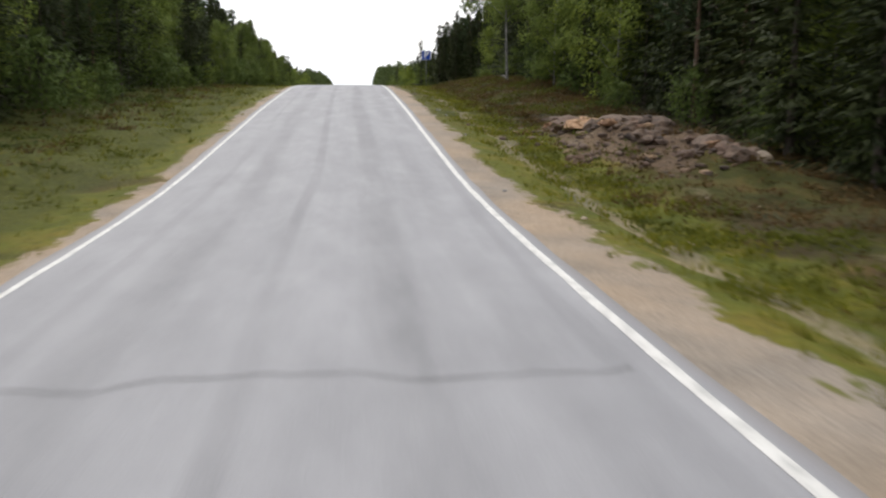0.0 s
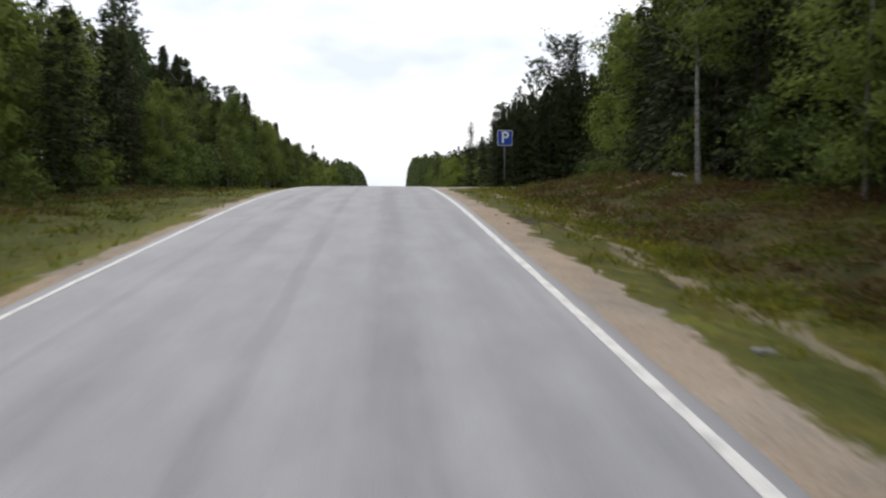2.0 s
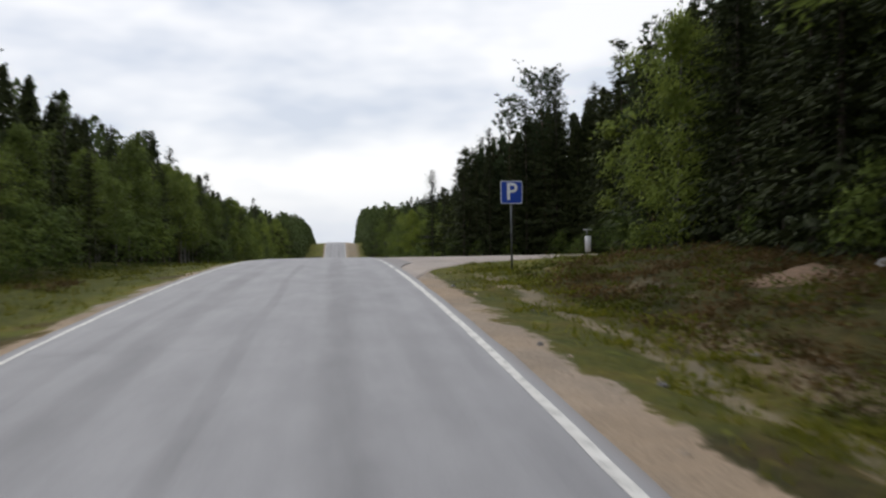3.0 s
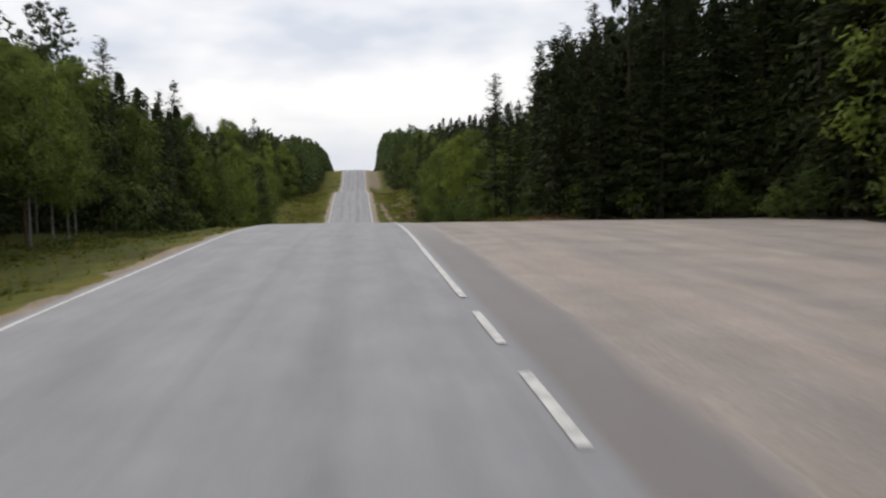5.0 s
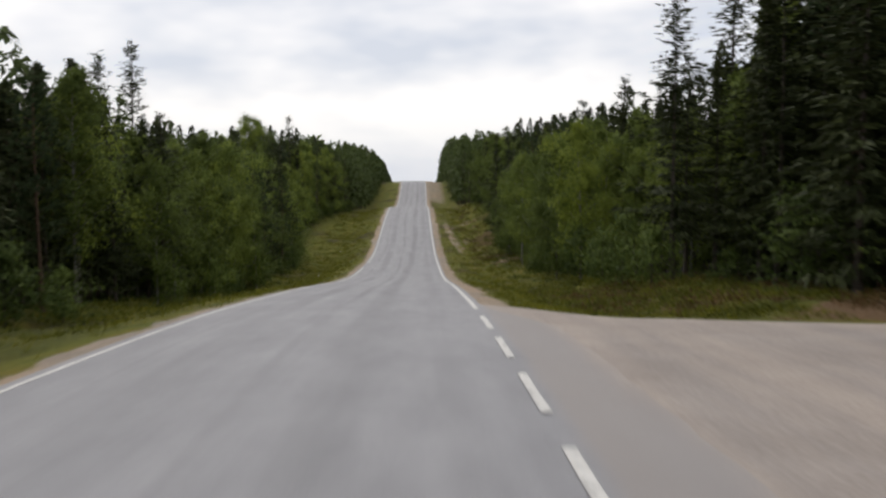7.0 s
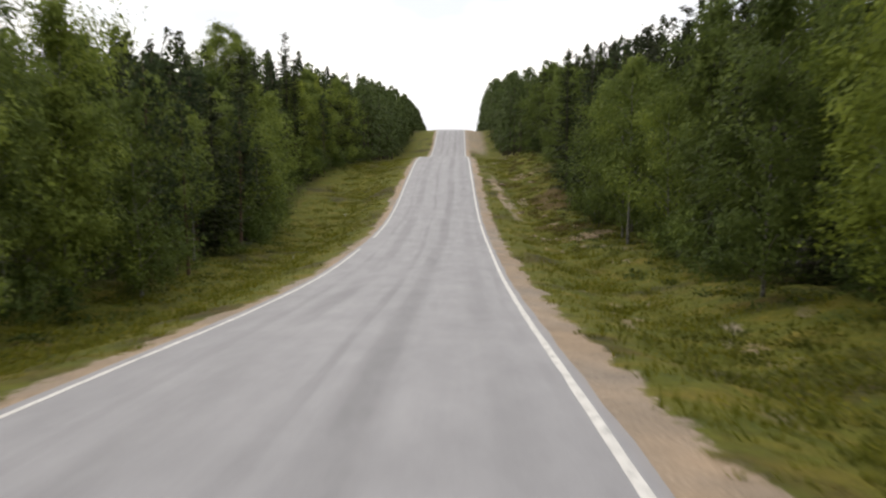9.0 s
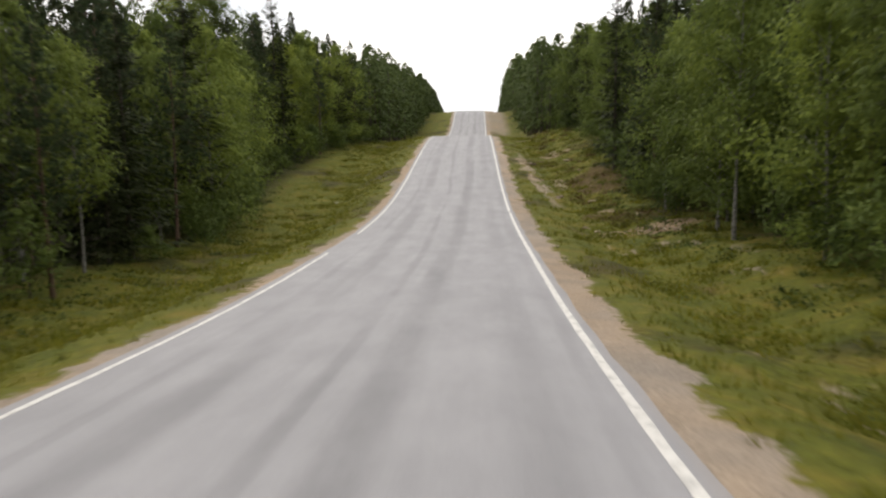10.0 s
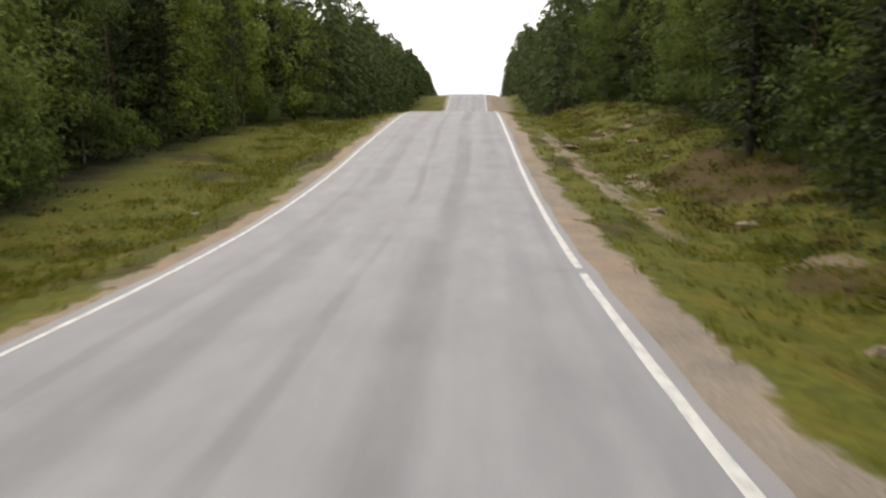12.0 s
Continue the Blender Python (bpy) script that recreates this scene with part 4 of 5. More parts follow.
# single trees that stand out of the skyline
for proto, x, y, h in ((SPRUCES[2], -14.4, 146.0, 15.5), (SPRUCES[0], -14.9, 141.5, 13.5), (SPRUCES[2], -14.0, 212.6, 15.0), (TALL_BIRCH, -16.9, 196.0, 15.2), (TALL_BIRCH, -15.6, 199.5, 14.6), (PINES[0], -14.0, 67.0, 11.8), (SPRUCES[2], -17.0, 75.5, 14.2), (PINES[1], -15.0, 71.5, 12.2), (PINES[0], -15.5, 114.0, 13.4), (PINES[1], -16.2, 119.5, 14.6), (SPRUCES[0], -15.5, 126.5, 14.4), (OPEN_SPRUCES[1], 12.1, 123.5, 10.8),
                       (SPRUCES[1], 24.0, 201.0, 15.0), (SPRUCES[0], 16.6, 150.0, 13.0),
                       (BIRCHES[2], -10.7, 97.0, 7.6), (BIRCHES[2], -10.1, 100.0, 7.4), (PINES[3], 20.8, 108.5, 18.0), (PINES[2], 18.5, 112.5, 16.3), (SPRUCES[2], 17.0, 131.0, 15.0), (SPRUCES[0], 18.2, 127.0, 15.0), (BIRCHES[2], 12.6, 154.0, 10.0), (BIRCHES[2], 11.7, 164.5, 9.5), (SPRUCES[2], 12.3, 192.6, 11.6), (BUSHES[0], 11.1, 122.6, 2.3), (BUSHES[1], 10.8, 125.8, 2.9), (BUSHES[0], 10.7, 129.0, 2.2), (BUSHES[1], 10.4, 132.4, 2.7), (SPRUCES[2], 14.6, 120.0, 11.6), (PINES[3], 15.8, 117.5, 12.4), (SPRUCES[0], 16.8, 114.5, 13.2), (BIRCHES[2], -8.9, 91.0, 6.6), (BIRCHES[2], -9.0, 93.6, 6.3), (TALL_BIRCH, 11.1, 41.7, 13.0), (EDGE_BIRCH, 12.6, 34.5, 9.0), (EDGE_BIRCH, 14.0, 61.0, 9.2), (EDGE_BIRCH, 11.4, 137.5, 8.4), (EDGE_BIRCH, 11.2, 144.0, 8.5), (EDGE_BIRCH, -9.4, 141.0, 9.0), (EDGE_BIRCH, -9.2, 147.5, 9.5),
                       (SPRUCES[1], 13.4, 3.2, 9.5), (SPRUCES[2], 14.6, -1.0, 11.5), (SPRUCES[0], 13.6, 8.0, 12.0), (SPRUCES[1], 14.6, 13.0, 11.5), (SPRUCES[2], 15.5, 19.0, 13.0),
                       (SPRUCES[2], 19.0, 108.5, 14.8), (SPRUCES[0], 21.3, 106.5, 17.0), (SPRUCES[2], 24.0, 103.5, 15.0), (SPRUCES[0], 16.0, 110.5, 10.8), (SPRUCES[1], 24.4, 97.5, 17.0),
                       (SPRUCES[0], 25.5, 93.0, 16.0), (SPRUCES[2], 26.0, 87.5, 16.5), (SPRUCES[1], 14.0, 113.5, 11.0), (SPRUCES[1], 18.0, 109.0, 11.0), (SPRUCES[0], 22.8, 105.0, 12.0)):
    grow(proto, x, y, h / FULL[proto.name])


def woods(name, spots, label, seed, sprays=170, big=1.0):
    """Trees that cannot be counted, standing behind the first rows: one mesh of trunks and sprays."""
    rg = np.random.default_rng(seed)
    Vs, Fs, count = [], [], 0
    TV, TF = [], []
    for x, y, h, conifer, *hidden in spots:
        p = place(x, y)
        base = np.array(p)
        n = int(sprays * rg.uniform(0.88, 1.12))
        q = rg.uniform(hidden[0] if hidden else 0.04, 1.0, n) ** 0.9
        prof = (1 - q) ** 0.8 * 0.16 + 0.015 if conifer else 0.19 * np.sin(np.clip(0.15 + q * 0.84, 0, 1) * np.pi) ** 0.7 + 0.01
        a = rg.uniform(0, 6.28, n)
        rr = prof * h * np.sqrt(rg.uniform(0.3, 1.1, n))
        C = base + np.stack([np.cos(a) * rr, np.sin(a) * rr, q * h], -1)
        A = np.stack([np.cos(a), np.sin(a), -0.5 + 0 * a], -1) + rg.normal(size=(n, 3)) * 0.5
        s = (0.75 if conifer else 0.8) * big
        v, f = cards(C, A, rg.uniform(0.6, 1.2, n) * s, rg.uniform(*((0.24, 0.46) if conifer and big < 2 else (0.35, 0.7)), n) * s, rg, 0.0, np.stack([np.cos(a), np.sin(a), 0.9 + 0 * a], -1))
        Vs.append(v)
        Fs += (np.array(f) + count).tolist()
        count += len(v)
        tube(TV, TF, [base - np.array([0, 0, 0.3]), base + np.array([0, 0, h * 0.8])], [0.012 * h, 0.004 * h], 3 if big > 2 else 4)
    ob = new(name)
    part("crowns", mesh_of("crowns", np.concatenate(Vs), Fs, WOODS_LEAF if "mixed" in label else SPRUCE_LEAF), ob)
    part("trunks", mesh_of("trunks", TV, TF, SPRUCE_BARK), ob)
    tagged(ob, label, "forest", kind="stuff")


WOODS_LEAF = leaf_mat("far_woods_leaves", (0.104, 0.140, 0.048), (0.138, 0.176, 0.058), 0.26)
back, verge_back, far_off, yard_back = [], [], [], []
for side in (-1, 1):
    for y in np.arange(-40, NEAR_END + 10, 2.4):
        for d in ((2.5, 5.0, 7.5, 10.0, 13.0, 17.0) if side > 0 and 40 < y < 76 else (3.0, 5.5, 9.0, 13.5) if side < 0 and 58 < y < 138 else (5.5, 9.0, 13.5)):
            yy = y + rng.uniform(-1.2, 1.2)
            (verge_back if (d < 6 and side > 0 and yy < 76) or (d < 4 and side < 0) else back).append((side * (edge_at(side, yy) + d + rng.uniform(-1.3, 1.3)) + float(road_x(yy)), yy, min(14.5, cap_at(side, yy, d)) * rng.uniform(0.74, 1.0), True, 0.04 if d < 8 else 0.35))
    for y in np.arange(NEAR_END, FAR_Y + 40, 2.2):
        for d in (0.8, 3.5, 7.5):
            yy = y + rng.uniform(-1.0, 1.0)
            far_off.append((side * (edge_at(side, yy) + d + rng.uniform(-0.9, 0.9)) + float(road_x(yy)), yy, cap_at(side, yy, d) * rng.uniform(0.68, 1.0), rng.uniform() < 0.45))
for k in range(170):
    yy = float(rng.uniform(76, 124))
    off = float(rng.uniform(2.0, 16.0))
    yard_back.append((edge_at(1, yy) + off + float(road_x(yy)), yy, cap_at(1, yy, off) * float(rng.uniform(0.8, 1.02)), True))
kinds = np.random.default_rng(23)
mixed = [spot for spot in back if spot[0] < 0 and kinds.uniform() < 0.45]
back = [spot for spot in back if spot not in mixed]
mixed = [(x, y, h, bool(kinds.uniform() < 0.35), low) for x, y, h, _, low in mixed]
wide = []
for k in range(7600):
    side = -1 if k % 2 else 1
    yy = float(rng.uniform(-90, FAR_Y + 40))
    d = 15 + 190 * float(rng.uniform()) ** 2.0
    wide.append((side * (edge_at(side, min(yy, 400)) + d) + float(road_x(yy)), yy, float(rng.uniform(7, 12)), bool(rng.uniform() < 0.7)))
woods("wide_woods", wide, "wide mixed conifer forest stretching away from the road", 9, 11, 3.8)
woods("back_woods", back, "dense dark conifer wood behind the first trees", 7, 390, 0.76)
woods("mixed_woods", mixed, "mixed green wood behind the first trees", 27, 430, 0.62)
woods("edge_woods", verge_back, "dense dark conifer thicket at the forest edge", 17, 1250, 0.54)
woods("far_woods", far_off, "mixed green woods along the far road", 8, 330, 0.84)
woods("yard_woods", yard_back, "dense dark conifer wood behind the gravel yard", 10, 900, 0.92)


# ---- stones and rock ----
def rock_mesh(name, seed, sx, sy, sz, material, rough=0.36):
    bm = bmesh.new()
    bmesh.ops.create_icosphere(bm, subdivisions=2 if sx < 0.5 else 3, radius=1.0)
    off = Vector((seed * 3.7, seed * 1.9, seed))
    for v in bm.verts:
        n = noise.noise(v.co * 1.3 + off) * rough * 1.6 + noise.noise(v.co * 3.4 + off) * rough * 0.6
        v.co *= 1 + n
        v.co.z = max(v.co.z, -0.45)
        v.co = Vector((v.co.x * sx, v.co.y * sy, v.co.z * sz))
    return bm_mesh(name, bm, material, False)


def rock(name, label, seed, x, y, sx, sy, sz, material, sink=0.3, turn=0.0, up=0.0, group="stones in the verge"):
    ob = new(name, rock_mesh(name, seed, sx, sy, sz, material))
    p = place(x, y)
    ob.matrix_basis = Matrix.Translation(p + Vector((0, 0, sz * (0.45 - sink) + up))) @ Matrix.Rotation(turn, 4, "Z")
    return tagged(ob, label, "rock", group)


for label, seed, x, y, sx, sy, sz, turn in (("low rounded grey-brown rock outcrop in the cut bank", 3, 9.8, 10.5, 0.9, 1.7, 0.5, 0.25), ("low brown rock ledge in the dug mound", 9, 10.8, 7.4, 0.7, 1.1, 0.42, 0.3),
                                            ("brown rock ledge among heather", 4, 9.6, 20.0, 0.8, 1.3, 0.35, 0.1)):
    rock("rock_outcrop", label, seed, x, y, sx, sy, sz, RUSTY_ROCK, 0.42, turn, group="outcrops")
for label, seed, x, y, sx, sy, sz, stuff in (
        ("orange-brown stone in the cut bank", 5, 8.6, 13.7, 0.55, 0.5, 0.3, ORANGE_ROCK), ("flat orange slab in the cut bank", 31, 8.5, 12.0, 0.75, 0.4, 0.24, ORANGE_ROCK), ("flat orange slab in the cut bank", 33, 8.9, 11.2, 0.6, 0.3, 0.2, ORANGE_ROCK), ("orange-brown stone in the cut bank", 35, 8.0, 14.6, 0.35, 0.3, 0.2, ORANGE_ROCK), ("brown boulder in the cut bank", 6, 9.3, 8.4, 0.55, 0.45, 0.3, RUSTY_ROCK),
        ("brown stone in the cut bank", 7, 8.8, 11.4, 0.45, 0.4, 0.28, RUSTY_ROCK), ("brown stone in the cut bank", 8, 10.9, 5.4, 0.5, 0.4, 0.3, RUSTY_ROCK),
        ("pale stone lying in the heather", 10, 11.7, 5.8, 0.28, 0.25, 0.18, PALE_ROCK), ("grey stone lying in the heather", 11, 11.4, 44.5, 0.3, 0.3, 0.2, ROCK)):
    rock("stone", label, seed, x, y, sx, sy, sz, stuff, 0.25, seed * 1.3)


def rubble_mat():
    """Broken rock: purplish brown, rust and ochre, each stone different."""
    m, nt, b = mat("broken_rusty_rock")
    co = nt.nodes.new("ShaderNodeTexCoord").outputs["Object"]
    info = nt.nodes.new("ShaderNodeObjectInfo")
    n = noise_of(nt, co, 5.0, 5, 0.7)
    col = ramp(nt, n, (0.3, (0.050, 0.034, 0.025)), (0.5, (0.110, 0.073, 0.053)), (0.72, (0.172, 0.120, 0.086)))
    tint = ramp(nt, info.outputs["Random"], (0.0, (0.75, 0.68, 0.64)), (0.4, (1.05, 1.0, 1.0)), (0.8, (1.3, 1.22, 1.15)), (0.93, (1.75, 1.4, 1.0)), (1.0, (1.9, 1.45, 0.95)))
    nt.links.new(blend(nt, 1.0, col, tint, "MULTIPLY"), b.inputs["Base Color"])
    b.inputs["Roughness"].default_value = 0.9
    bump(nt, b, n, 0.6, 0.05)
    return m


RUBBLE = rubble_mat()
rm = np.random.default_rng(77)
for k in range(34):
    y = float(rm.uniform(5.6, 16.0))
    u = 9.5 - 0.25 * (y - 9.5) + float(rm.normal()) * 1.0
    s = float(rm.uniform(0.12, 0.5)) * (1.3 if k % 6 == 0 else 0.8)
    rock("stone", ("purplish brown broken stone in the dug mound", "rusty brown broken stone in the dug mound")[k % 2], 200 + k, u + float(road_x(y)), y, s * 1.3, s, s * 0.6, RUBBLE, 0.3, k * 0.9, group="stones of the dug mound")


def loose_rubble(count, seed):
    """Small broken stones lying on the mound, one mesh."""
    rg = np.random.default_rng(seed)
    bm = bmesh.new()
    bmesh.ops.create_icosphere(bm, subdivisions=1, radius=1.0)
    shape = np.array([v.co[:] for v in bm.verts])
    faces = [[v.index for v in f.verts] for f in bm.faces]
    bm.free()
    V, F = [], []
    for k in range(count):
        y = float(rg.uniform(5.0, 17.0))
        u = 9.4 - 0.25 * (y - 9.5) + float(rg.normal()) * 1.15
        s = 0.04 + 0.12 * float(rg.uniform()) ** 2
        stone = shape * rg.uniform(0.65, 1.2, (len(shape), 1)) * np.array([1.4, 1.0, 0.7]) * s
        stone += np.array([u + float(road_x(y)), y, float(ground_z(u, y)) + s * 0.2])
        F += [[i + len(shape) * k for i in f] for f in faces]
        V.append(stone)
    tagged(new("rubble", mesh_of("rubble", np.concatenate(V), F, RUBBLE_BITS)), "small broken brown stones on the dug mound", "rubble", kind="stuff")


def bits_mat():
    m, nt, b = mat("small_broken_rock")
    geo = nt.nodes.new("ShaderNodeNewGeometry")
    col = ramp(nt, geo.outputs["Random Per Island"], (0.0, (0.042, 0.029, 0.022)), (0.5, (0.106, 0.072, 0.053)), (0.85, (0.172, 0.122, 0.091)), (1.0, (0.29, 0.19, 0.11)))
    nt.links.new(col, b.inputs["Base Color"])
    b.inputs["Roughness"].default_value = 0.9
    return m


RUBBLE_BITS = bits_mat()
loose_rubble(520, 61)
rs = np.random.default_rng(44)
for k in range(7):
    y = float(rs.uniform(184, 204))
    u = float(rs.uniform(5.2, 8.8))
    s = float(rs.uniform(0.10, 0.34))
    rock("stone", "pale sandy rock in the grass bank", 50 + k, u + float(road_x(y)), y, s * 1.2, s, s * 0.35, SAND_ROCK, 0.4, k * 0.7)
for k in range(9):
    x = 7.9 + 3.0 * k / 8
    s = float(rs.uniform(0.08, 0.2))
    rock("stone", "pinkish stone in a bare patch of the verge", 90 + k, x, 173.4 - 0.55 * k + float(rs.normal() * 0.3), s * 1.2, s, s * 0.5, PALE_ROCK if k % 2 else SAND_ROCK, 0.3, k * 1.1)
for k in range(26):
    y = float(rs.uniform(-6, 60))
    u = float(rs.uniform(3.6, 5.0) if k % 3 else rs.uniform(6.2, 10.0))
    s = float(rs.uniform(0.03, 0.09))
    rock("stone", "small grey stone on the sandy verge", 120 + k, u + float(road_x(y)), y, s, s * 0.8, s * 0.6, ROCK if k % 2 else PALE_ROCK, 0.2, k * 1.7)
for seed, x, y, s in ((20, -5.5, 166.85, 0.12), (21, -5.6, 191.0, 0.15), (24, -8.3, 84.0, 0.16)):
    rock("stone", "small white stone lying in grass", seed, x, y, s, s * 0.8, s * 0.6, SIGN_STONE, 0.05, seed)


def crack(y0, u0, u1, seed, width=0.022):
    """A wandering transverse crack, sealed dark."""
    n = 40
    V, P = [], []
    for k in range(n):
        u = u0 + (u1 - u0) * k / (n - 1)
        y = y0 + 0.25 * float(wave(u, seed, 1.0, seed)) + 0.09 * float(wave(u, seed, 0.25, seed + 1))
        w = width * (0.6 + 0.6 * abs(float(wave(u, 3.0, 0.5, seed))))
        for s in (-0.5, 0.5):
            V.append((u + float(road_x(y)), y + s * w, float(road_z(y)) + 0.03 * (1 - min(1, abs(u) / 3.3)) + 0.005))
            P.append((u, y))
    ob = new("road_crack", mesh_of("road_crack", V, [tuple(reversed(f)) for f in grid_faces(2, n)], CRACK, P))
    return tagged(ob, "dark sealed crack across the asphalt", "road crack", kind="structure")


for y0, u0, u1, seed in ((-10.9, -3.2, 2.7, 1), (82.0, 0.6, 3.6, 2), (95.3, -2.6, 3.7, 3), (162.1, 1.66, 2.55, 4), (160.4, 1.66, 1.98, 5), (41.0, -3.0, 0.4, 6), (176.2, 2.5, 3.1, 7)):
    crack(y0, u0, u1, seed, 0.026 if seed == 1 else 0.03 if seed == 4 else 0.015)
for k in range(8):
    crack(0.2 + 0.34 * k, 1.5 + 0.13 * (k % 3), 2.2 + 0.15 * (k % 4), 20 + k, 0.014)
for k in range(6):
    crack(159.3 + 0.16 * k, 1.68 + 0.09 * (k % 4), 1.84 + 0.11 * (k % 4), 40 + k, 0.022)


# ---- grass and heather ----
def grass(name, spots, height, width, leaf, label, seed):
    """Tufts of blades, one mesh."""
    rg = np.random.default_rng(seed)
    uy = np.asarray(spots)
    n = len(uy)
    per = 5
    u, y = np.repeat(uy[:, 0], per), np.repeat(uy[:, 1], per)
    u = u + rg.normal(size=n * per) * 0.06
    y = y + rg.normal(size=n * per) * 0.06
    base = np.stack([u + road_x(y), y, ground_z(u, y) - 0.02], -1)
    a = rg.uniform(0, 6.28, n * per)
    lean = rg.uniform(0.4, 1.3, n * per)
    hh = np.repeat(rg.uniform(0.5, 1.2, n), per) * rg.uniform(0.6, 1.2, n * per) * height
    w = rg.uniform(0.6, 1.3, n * per) * width
    side = np.stack([-np.sin(a), np.cos(a), 0 * a], -1) * w[:, None]
    tip = base + np.stack([np.cos(a) * lean * hh, np.sin(a) * lean * hh, hh], -1)
    V = np.stack([base - side, base + side, tip], 1).reshape(-1, 3)
    F = [(3 * i, 3 * i + 1, 3 * i + 2) for i in range(n * per)]
    tagged(new(name, mesh_of(name, V, F, leaf)), label, "grass", kind="stuff")


def scatter(count, seed, side, y0, y1, lo, hi, keep):
    rg = np.random.default_rng(seed)
    y = rg.uniform(y0, y1, count)
    u = rg.uniform(lo, hi, count) * side
    ok = keep(np.abs(u), y, rg.uniform(size=count))
    ok &= in_yard(u, y, 0.3) < 0.3
    return np.stack([u[ok], y[ok]], -1)


def patchy(a, y, r):
    near = smooth(3.45, 4.3, a + 0.5 * wave(a, y, 0.9, 2.0))
    return r < near * (0.35 + 0.65 * smooth(-0.4, 0.5, wave(a, y, 1.6, 5.0)))


grass("verge_grass", np.concatenate([scatter(17000, 1, -1, -14, 235, 3.5, 10.0, lambda a, y, r: patchy(a, y, r / (0.4 + 0.6 * smooth(104, 128, y)))), scatter(8000, 2, 1, 112, 235, 3.8, 10.5, lambda a, y, r: patchy(a, y, r) & ((y < 183) | (y > 208) | (np.abs(a - 14.2 + 0.045 * y) > 0.45))),
                                     scatter(5800, 3, 1, -14, 70, 4.0, 7.2, lambda a, y, r: r < 0.05 + smooth(4.3, 5.1, a + 0.6 * wave(a, y, 1.2, 2.0)) * (0.2 + 0.8 * smooth(-0.2, 0.4, wave(a, y, 1.5, 4.0)))),
                                     scatter(4500, 4, 1, 106, 122, 4.0, 13.0, lambda a, y, r: patchy(a, y, r) & ((a < 10.5) | (y > 112))), scatter(2500, 6, 1, 57, 90, 4.5, 22.0, patchy)]),
      0.19, 0.017, GRASS_LEAF, "yellow-green tufted grass on the road verge", 3)


def heather(name, spots, label, seed, leaf):
    """Low shrubs: clumps of small sprays, one mesh."""
    rg = np.random.default_rng(seed)
    Cs, As = [], []
    for u, y in spots:
        p = np.array([u + float(road_x(y)), y, float(ground_z(u, y))])
        m = 38
        s = rg.uniform(0.16, 0.42)
        d = rg.normal(size=(m, 3)) * np.array([s, s, s * 0.28])
        d[:, 2] = np.abs(d[:, 2]) + 0.02
        Cs.append(p + d)
        As.append(d + np.array([0, 0, 0.25]))
    C, A = np.concatenate(Cs), np.concatenate(As)
    n = len(C)
    V, F = cards(C, A * 0.6 + rg.normal(size=(n, 3)) * 0.12, rg.uniform(0.06, 0.14, n), rg.uniform(0.05, 0.09, n), rg, 0.0, np.tile((0.0, 0.0, 1.0), (n, 1)) + A * 0.8)
    tagged(new(name, mesh_of(name, V, F, leaf)), label, "undergrowth", kind="stuff")


heather("heather", np.concatenate([scatter(420, 19, 1, -2, 22, 8.0, 14.0, lambda a, y, r: a > 9.6 - 0.25 * (y - 9.5)), scatter(1300, 20, 1, 22, 62, 6.9, 13.5, lambda a, y, r: (y < yard_near(a) - 9.0) & (wave(a, y, 2.4, 6.0) < 0.15) & (((a - 10.8) / 1.2) ** 2 + ((y - 46.3) / 1.4) ** 2 > 1) & (np.abs(a - 7.2 - 0.5 * wave(a, y, 2.0, 1.0)) > 0.3)), scatter(1500, 11, 1, -12, 72, 6.8, 14.5, lambda a, y, r: (r < 0.5) & (y < yard_near(a) - 9.0) & (((a - 10.8) / 1.2) ** 2 + ((y - 46.3) / 1.4) ** 2 > 1)), scatter(380, 12, -1, -12, 60, 6.6, 11.0, lambda a, y, r: wave(a, y, 2.5, 1.0) > 0.0),
                                   scatter(700, 24, 1, 108, 128, 6.0, 14.5, lambda a, y, r: (y > yard_far(a) + 1.2) & (wave(a, y, 1.8, 5.0) > 0.1)),
                                   scatter(420, 13, 1, 168, 235, 7.2, 12.0, lambda a, y, r: wave(a, y, 2.2, 1.0) > 0.0)]),
        "brownish low heather and berry shrubs on the verge", 5, HEATH_LEAF)
heather("berry_shrubs", np.concatenate([scatter(1300, 16, 1, -14, 62, 5.9, 11.0, lambda a, y, r: wave(a, y, 1.5, 3.0) > 0.05 + 0.12 * (a - 6.0) + 0.35 * smooth(24, 36, y)),
                                        scatter(1300, 21, 1, 22, 62, 6.6, 13.5, lambda a, y, r: (y < yard_near(a) - 3.0) & (wave(a, y, 2.4, 6.0) > 0.1) & (r < 0.8)),
                                        scatter(800, 23, 1, 108, 140, 5.2, 12.5, lambda a, y, r: (y > yard_far(a) + 0.8) & (wave(a, y, 1.4, 2.0) > 0.5 * smooth(120, 140, y) - 0.35) & ((a < 10.0) | (y > 112))),
                                        scatter(420, 25, 1, 166, 216, 7.4, 12.5, lambda a, y, r: wave(a, y, 1.3, 2.5) > 0.15),
                                        scatter(650, 17, -1, -14, 118, 4.8, 9.5, lambda a, y, r: wave(a, y, 1.7, 4.0) > 0.0)
                                        ]),
        "low green berry shrubs and moss on the verge", 8, BERRY_LEAF)
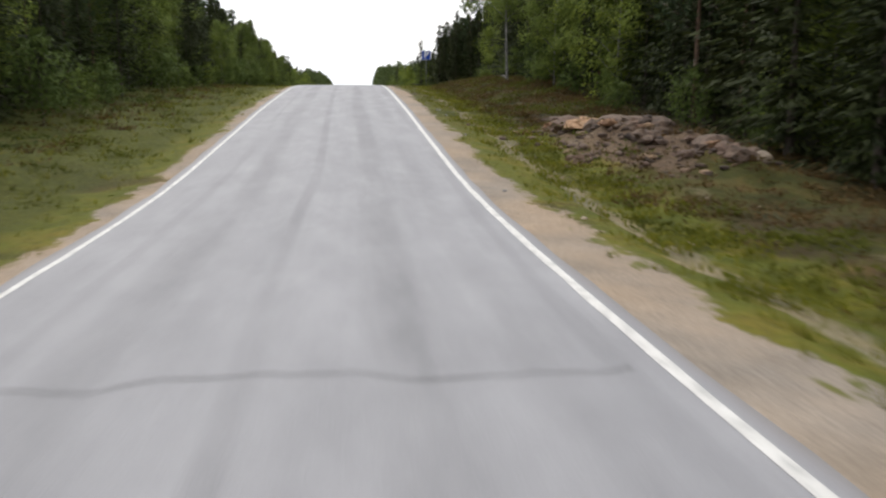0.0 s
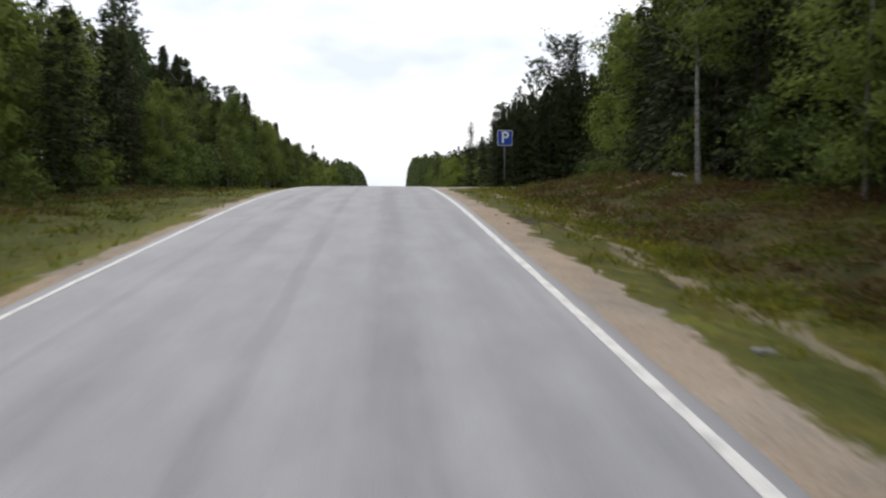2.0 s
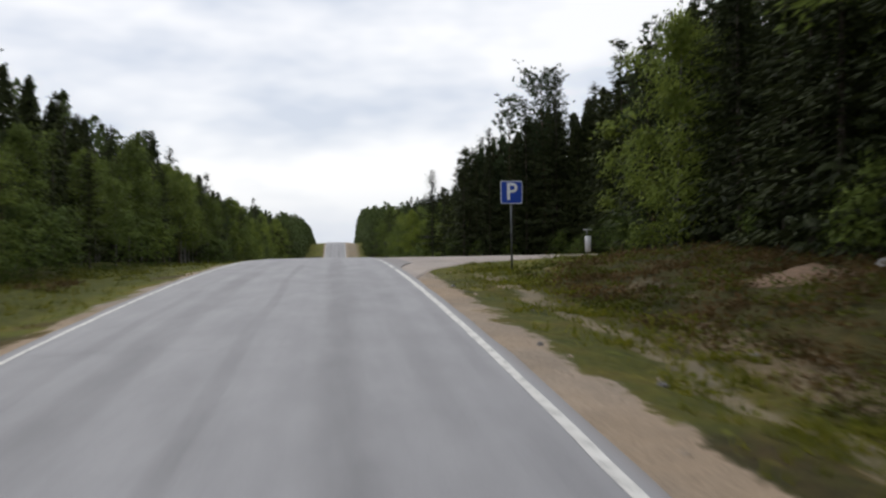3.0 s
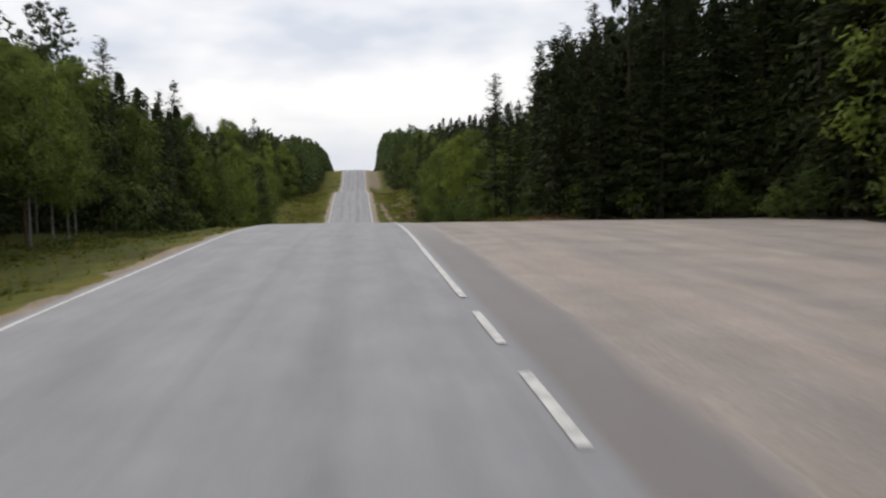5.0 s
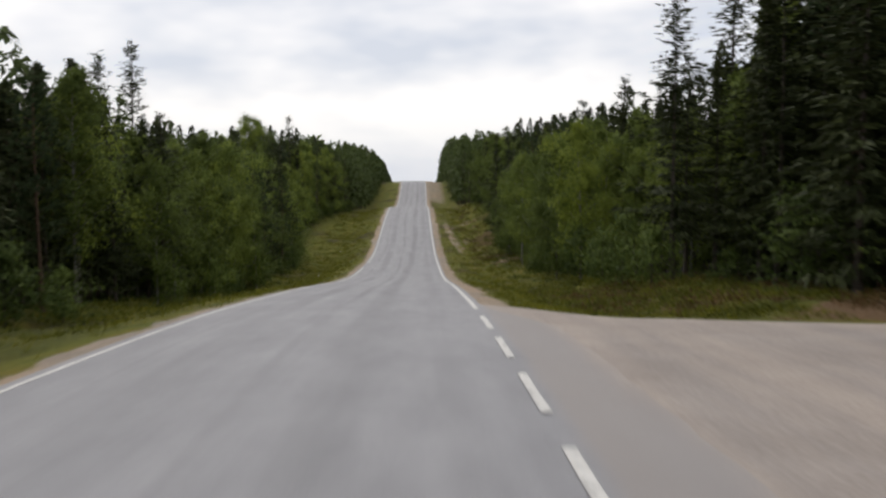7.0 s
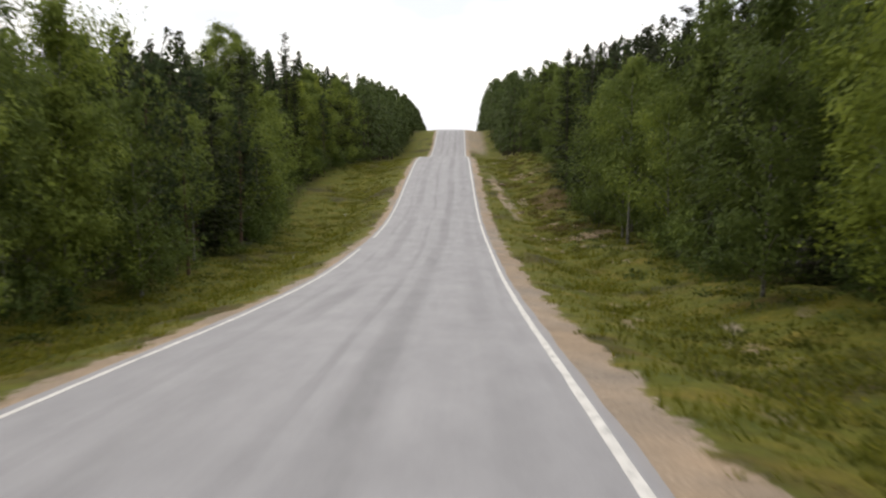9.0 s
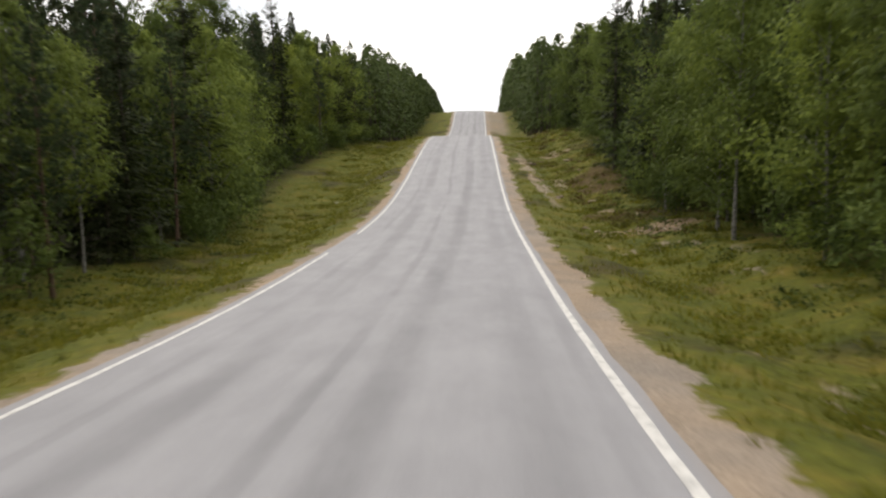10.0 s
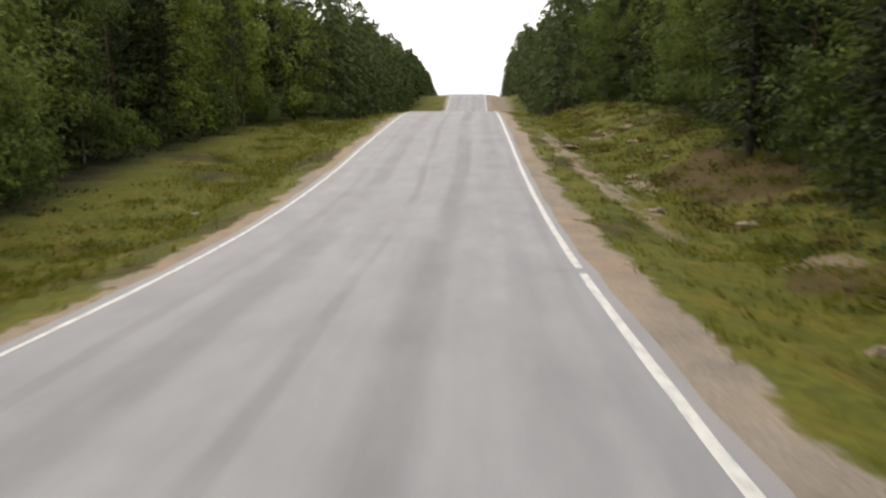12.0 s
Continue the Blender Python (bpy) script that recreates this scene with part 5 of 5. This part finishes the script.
heather("grass_tussocks", np.concatenate([scatter(1500, 31, -1, 118, 235, 4.5, 10.5, lambda a, y, r: wave(a, y, 1.6, 5.0) > -0.1),
                                          scatter(1100, 32, 1, 124, 235, 5.0, 10.5, lambda a, y, r: (wave(a, y, 1.6, 5.0) > 0.0) & ((y < 183) | (y > 208) | (np.abs(a - 14.2 + 0.045 * y) > 0.6))),
                                          scatter(420, 33, 1, -14, 58, 4.9, 7.4, lambda a, y, r: wave(a, y, 1.5, 4.0) > 0.0)]),
        "rounded yellow-green grass tussocks on the verge", 12, GRASS_LEAF)
heather("green_undergrowth", np.concatenate([scatter(1100, 14, 1, -12, 235, 8.0, 16.0, lambda a, y, r: a > np.interp(y, *RIGHT_EDGE) - 2.2),
                                             scatter(1100, 15, -1, -12, 235, 7.5, 15.5, lambda a, y, r: a > np.interp(y, *LEFT_EDGE) - 1.6)]),
        "green leafy undergrowth along the forest edge", 6, WILLOW_LEAF)


# ---- the parking sign ----
def parking_sign(x, y, size, centre_z):
    p = place(x, y)
    h = centre_z - p.z
    thing = new("parking_sign")
    thing.matrix_basis = Matrix.Translation(p) @ Matrix.Rotation(radians(6), 4, "Z")
    bm = bmesh.new()
    bmesh.ops.create_cone(bm, cap_ends=True, segments=14, radius1=0.035, radius2=0.035, depth=h + size * 0.45 + 0.3)
    bmesh.ops.translate(bm, verts=bm.verts, vec=(0, 0.05, (h + size * 0.45 - 0.3) / 2))
    part("post", bm_mesh("post", bm, STEEL, True), thing, "grey steel post")

    def plate(name, w, t, y0, material, label):
        b = bmesh.new()
        bmesh.ops.create_cube(b, size=1)
        bmesh.ops.scale(b, verts=b.verts, vec=(w, t, w))
        bmesh.ops.bevel(b, geom=[e for e in b.edges if abs(e.verts[0].co.y - e.verts[1].co.y) > t * 0.5], offset=w * 0.05, segments=3, affect="EDGES")
        bmesh.ops.translate(b, verts=b.verts, vec=(0, y0, h))
        return part(name, bm_mesh(name, b, material), thing, label)

    plate("border", size, 0.012, 0.0, SIGN_WHITE, "thin white border plate")
    face = plate("face", size * 0.94, 0.012, -0.006, SIGN_BLUE, "blue sign face")
    txt = bpy.data.curves.new("letter", "FONT")
    txt.body, txt.size, txt.extrude, txt.offset = "P", size * 1.05, 0.003, size * 0.012
    txt.align_x, txt.align_y = "CENTER", "CENTER"
    txt.materials.append(SIGN_WHITE)
    letter = new("letter", txt)
    letter.parent = face
    letter.matrix_basis = Matrix.Translation((0, -0.018, h)) @ Matrix.Rotation(radians(90), 4, "X")
    letter["label"] = "white capital letter P"
    return tagged(thing, "square blue parking sign on a grey post", "road sign")


parking_sign(7.25, 59.01, 0.78, 7.88)


def litter_bin(x, y):
    thing = new("litter_bin")
    thing.matrix_basis = Matrix.Translation(place(x, y))
    bm = bmesh.new()
    bmesh.ops.create_cone(bm, cap_ends=True, segments=18, radius1=0.16, radius2=0.185, depth=0.95)
    bmesh.ops.translate(bm, verts=bm.verts, vec=(0, 0, 0.68))
    part("body", bm_mesh("body", bm, BIN_GREY, True), thing, "pale grey bin body")
    bm = bmesh.new()
    bmesh.ops.create_cone(bm, cap_ends=True, segments=10, radius1=0.035, radius2=0.035, depth=1.65)
    bmesh.ops.translate(bm, verts=bm.verts, vec=(0, 0.18, 0.74))
    part("post", bm_mesh("post", bm, STEEL, True), thing, "grey steel post")
    bm = bmesh.new()
    bmesh.ops.create_cube(bm, size=1)
    bmesh.ops.scale(bm, verts=bm.verts, vec=(0.46, 0.44, 0.04))
    bmesh.ops.bevel(bm, geom=bm.edges[:], offset=0.012, segments=2, affect="EDGES")
    bmesh.ops.translate(bm, verts=bm.verts, vec=(0, 0, 1.53))
    part("cover", bm_mesh("cover", bm, BIN_GREY), thing, "flat pale cover plate")
    return tagged(thing, "pale grey litter bin with a flat cover", "litter bin")


litter_bin(16.3, 80.3)
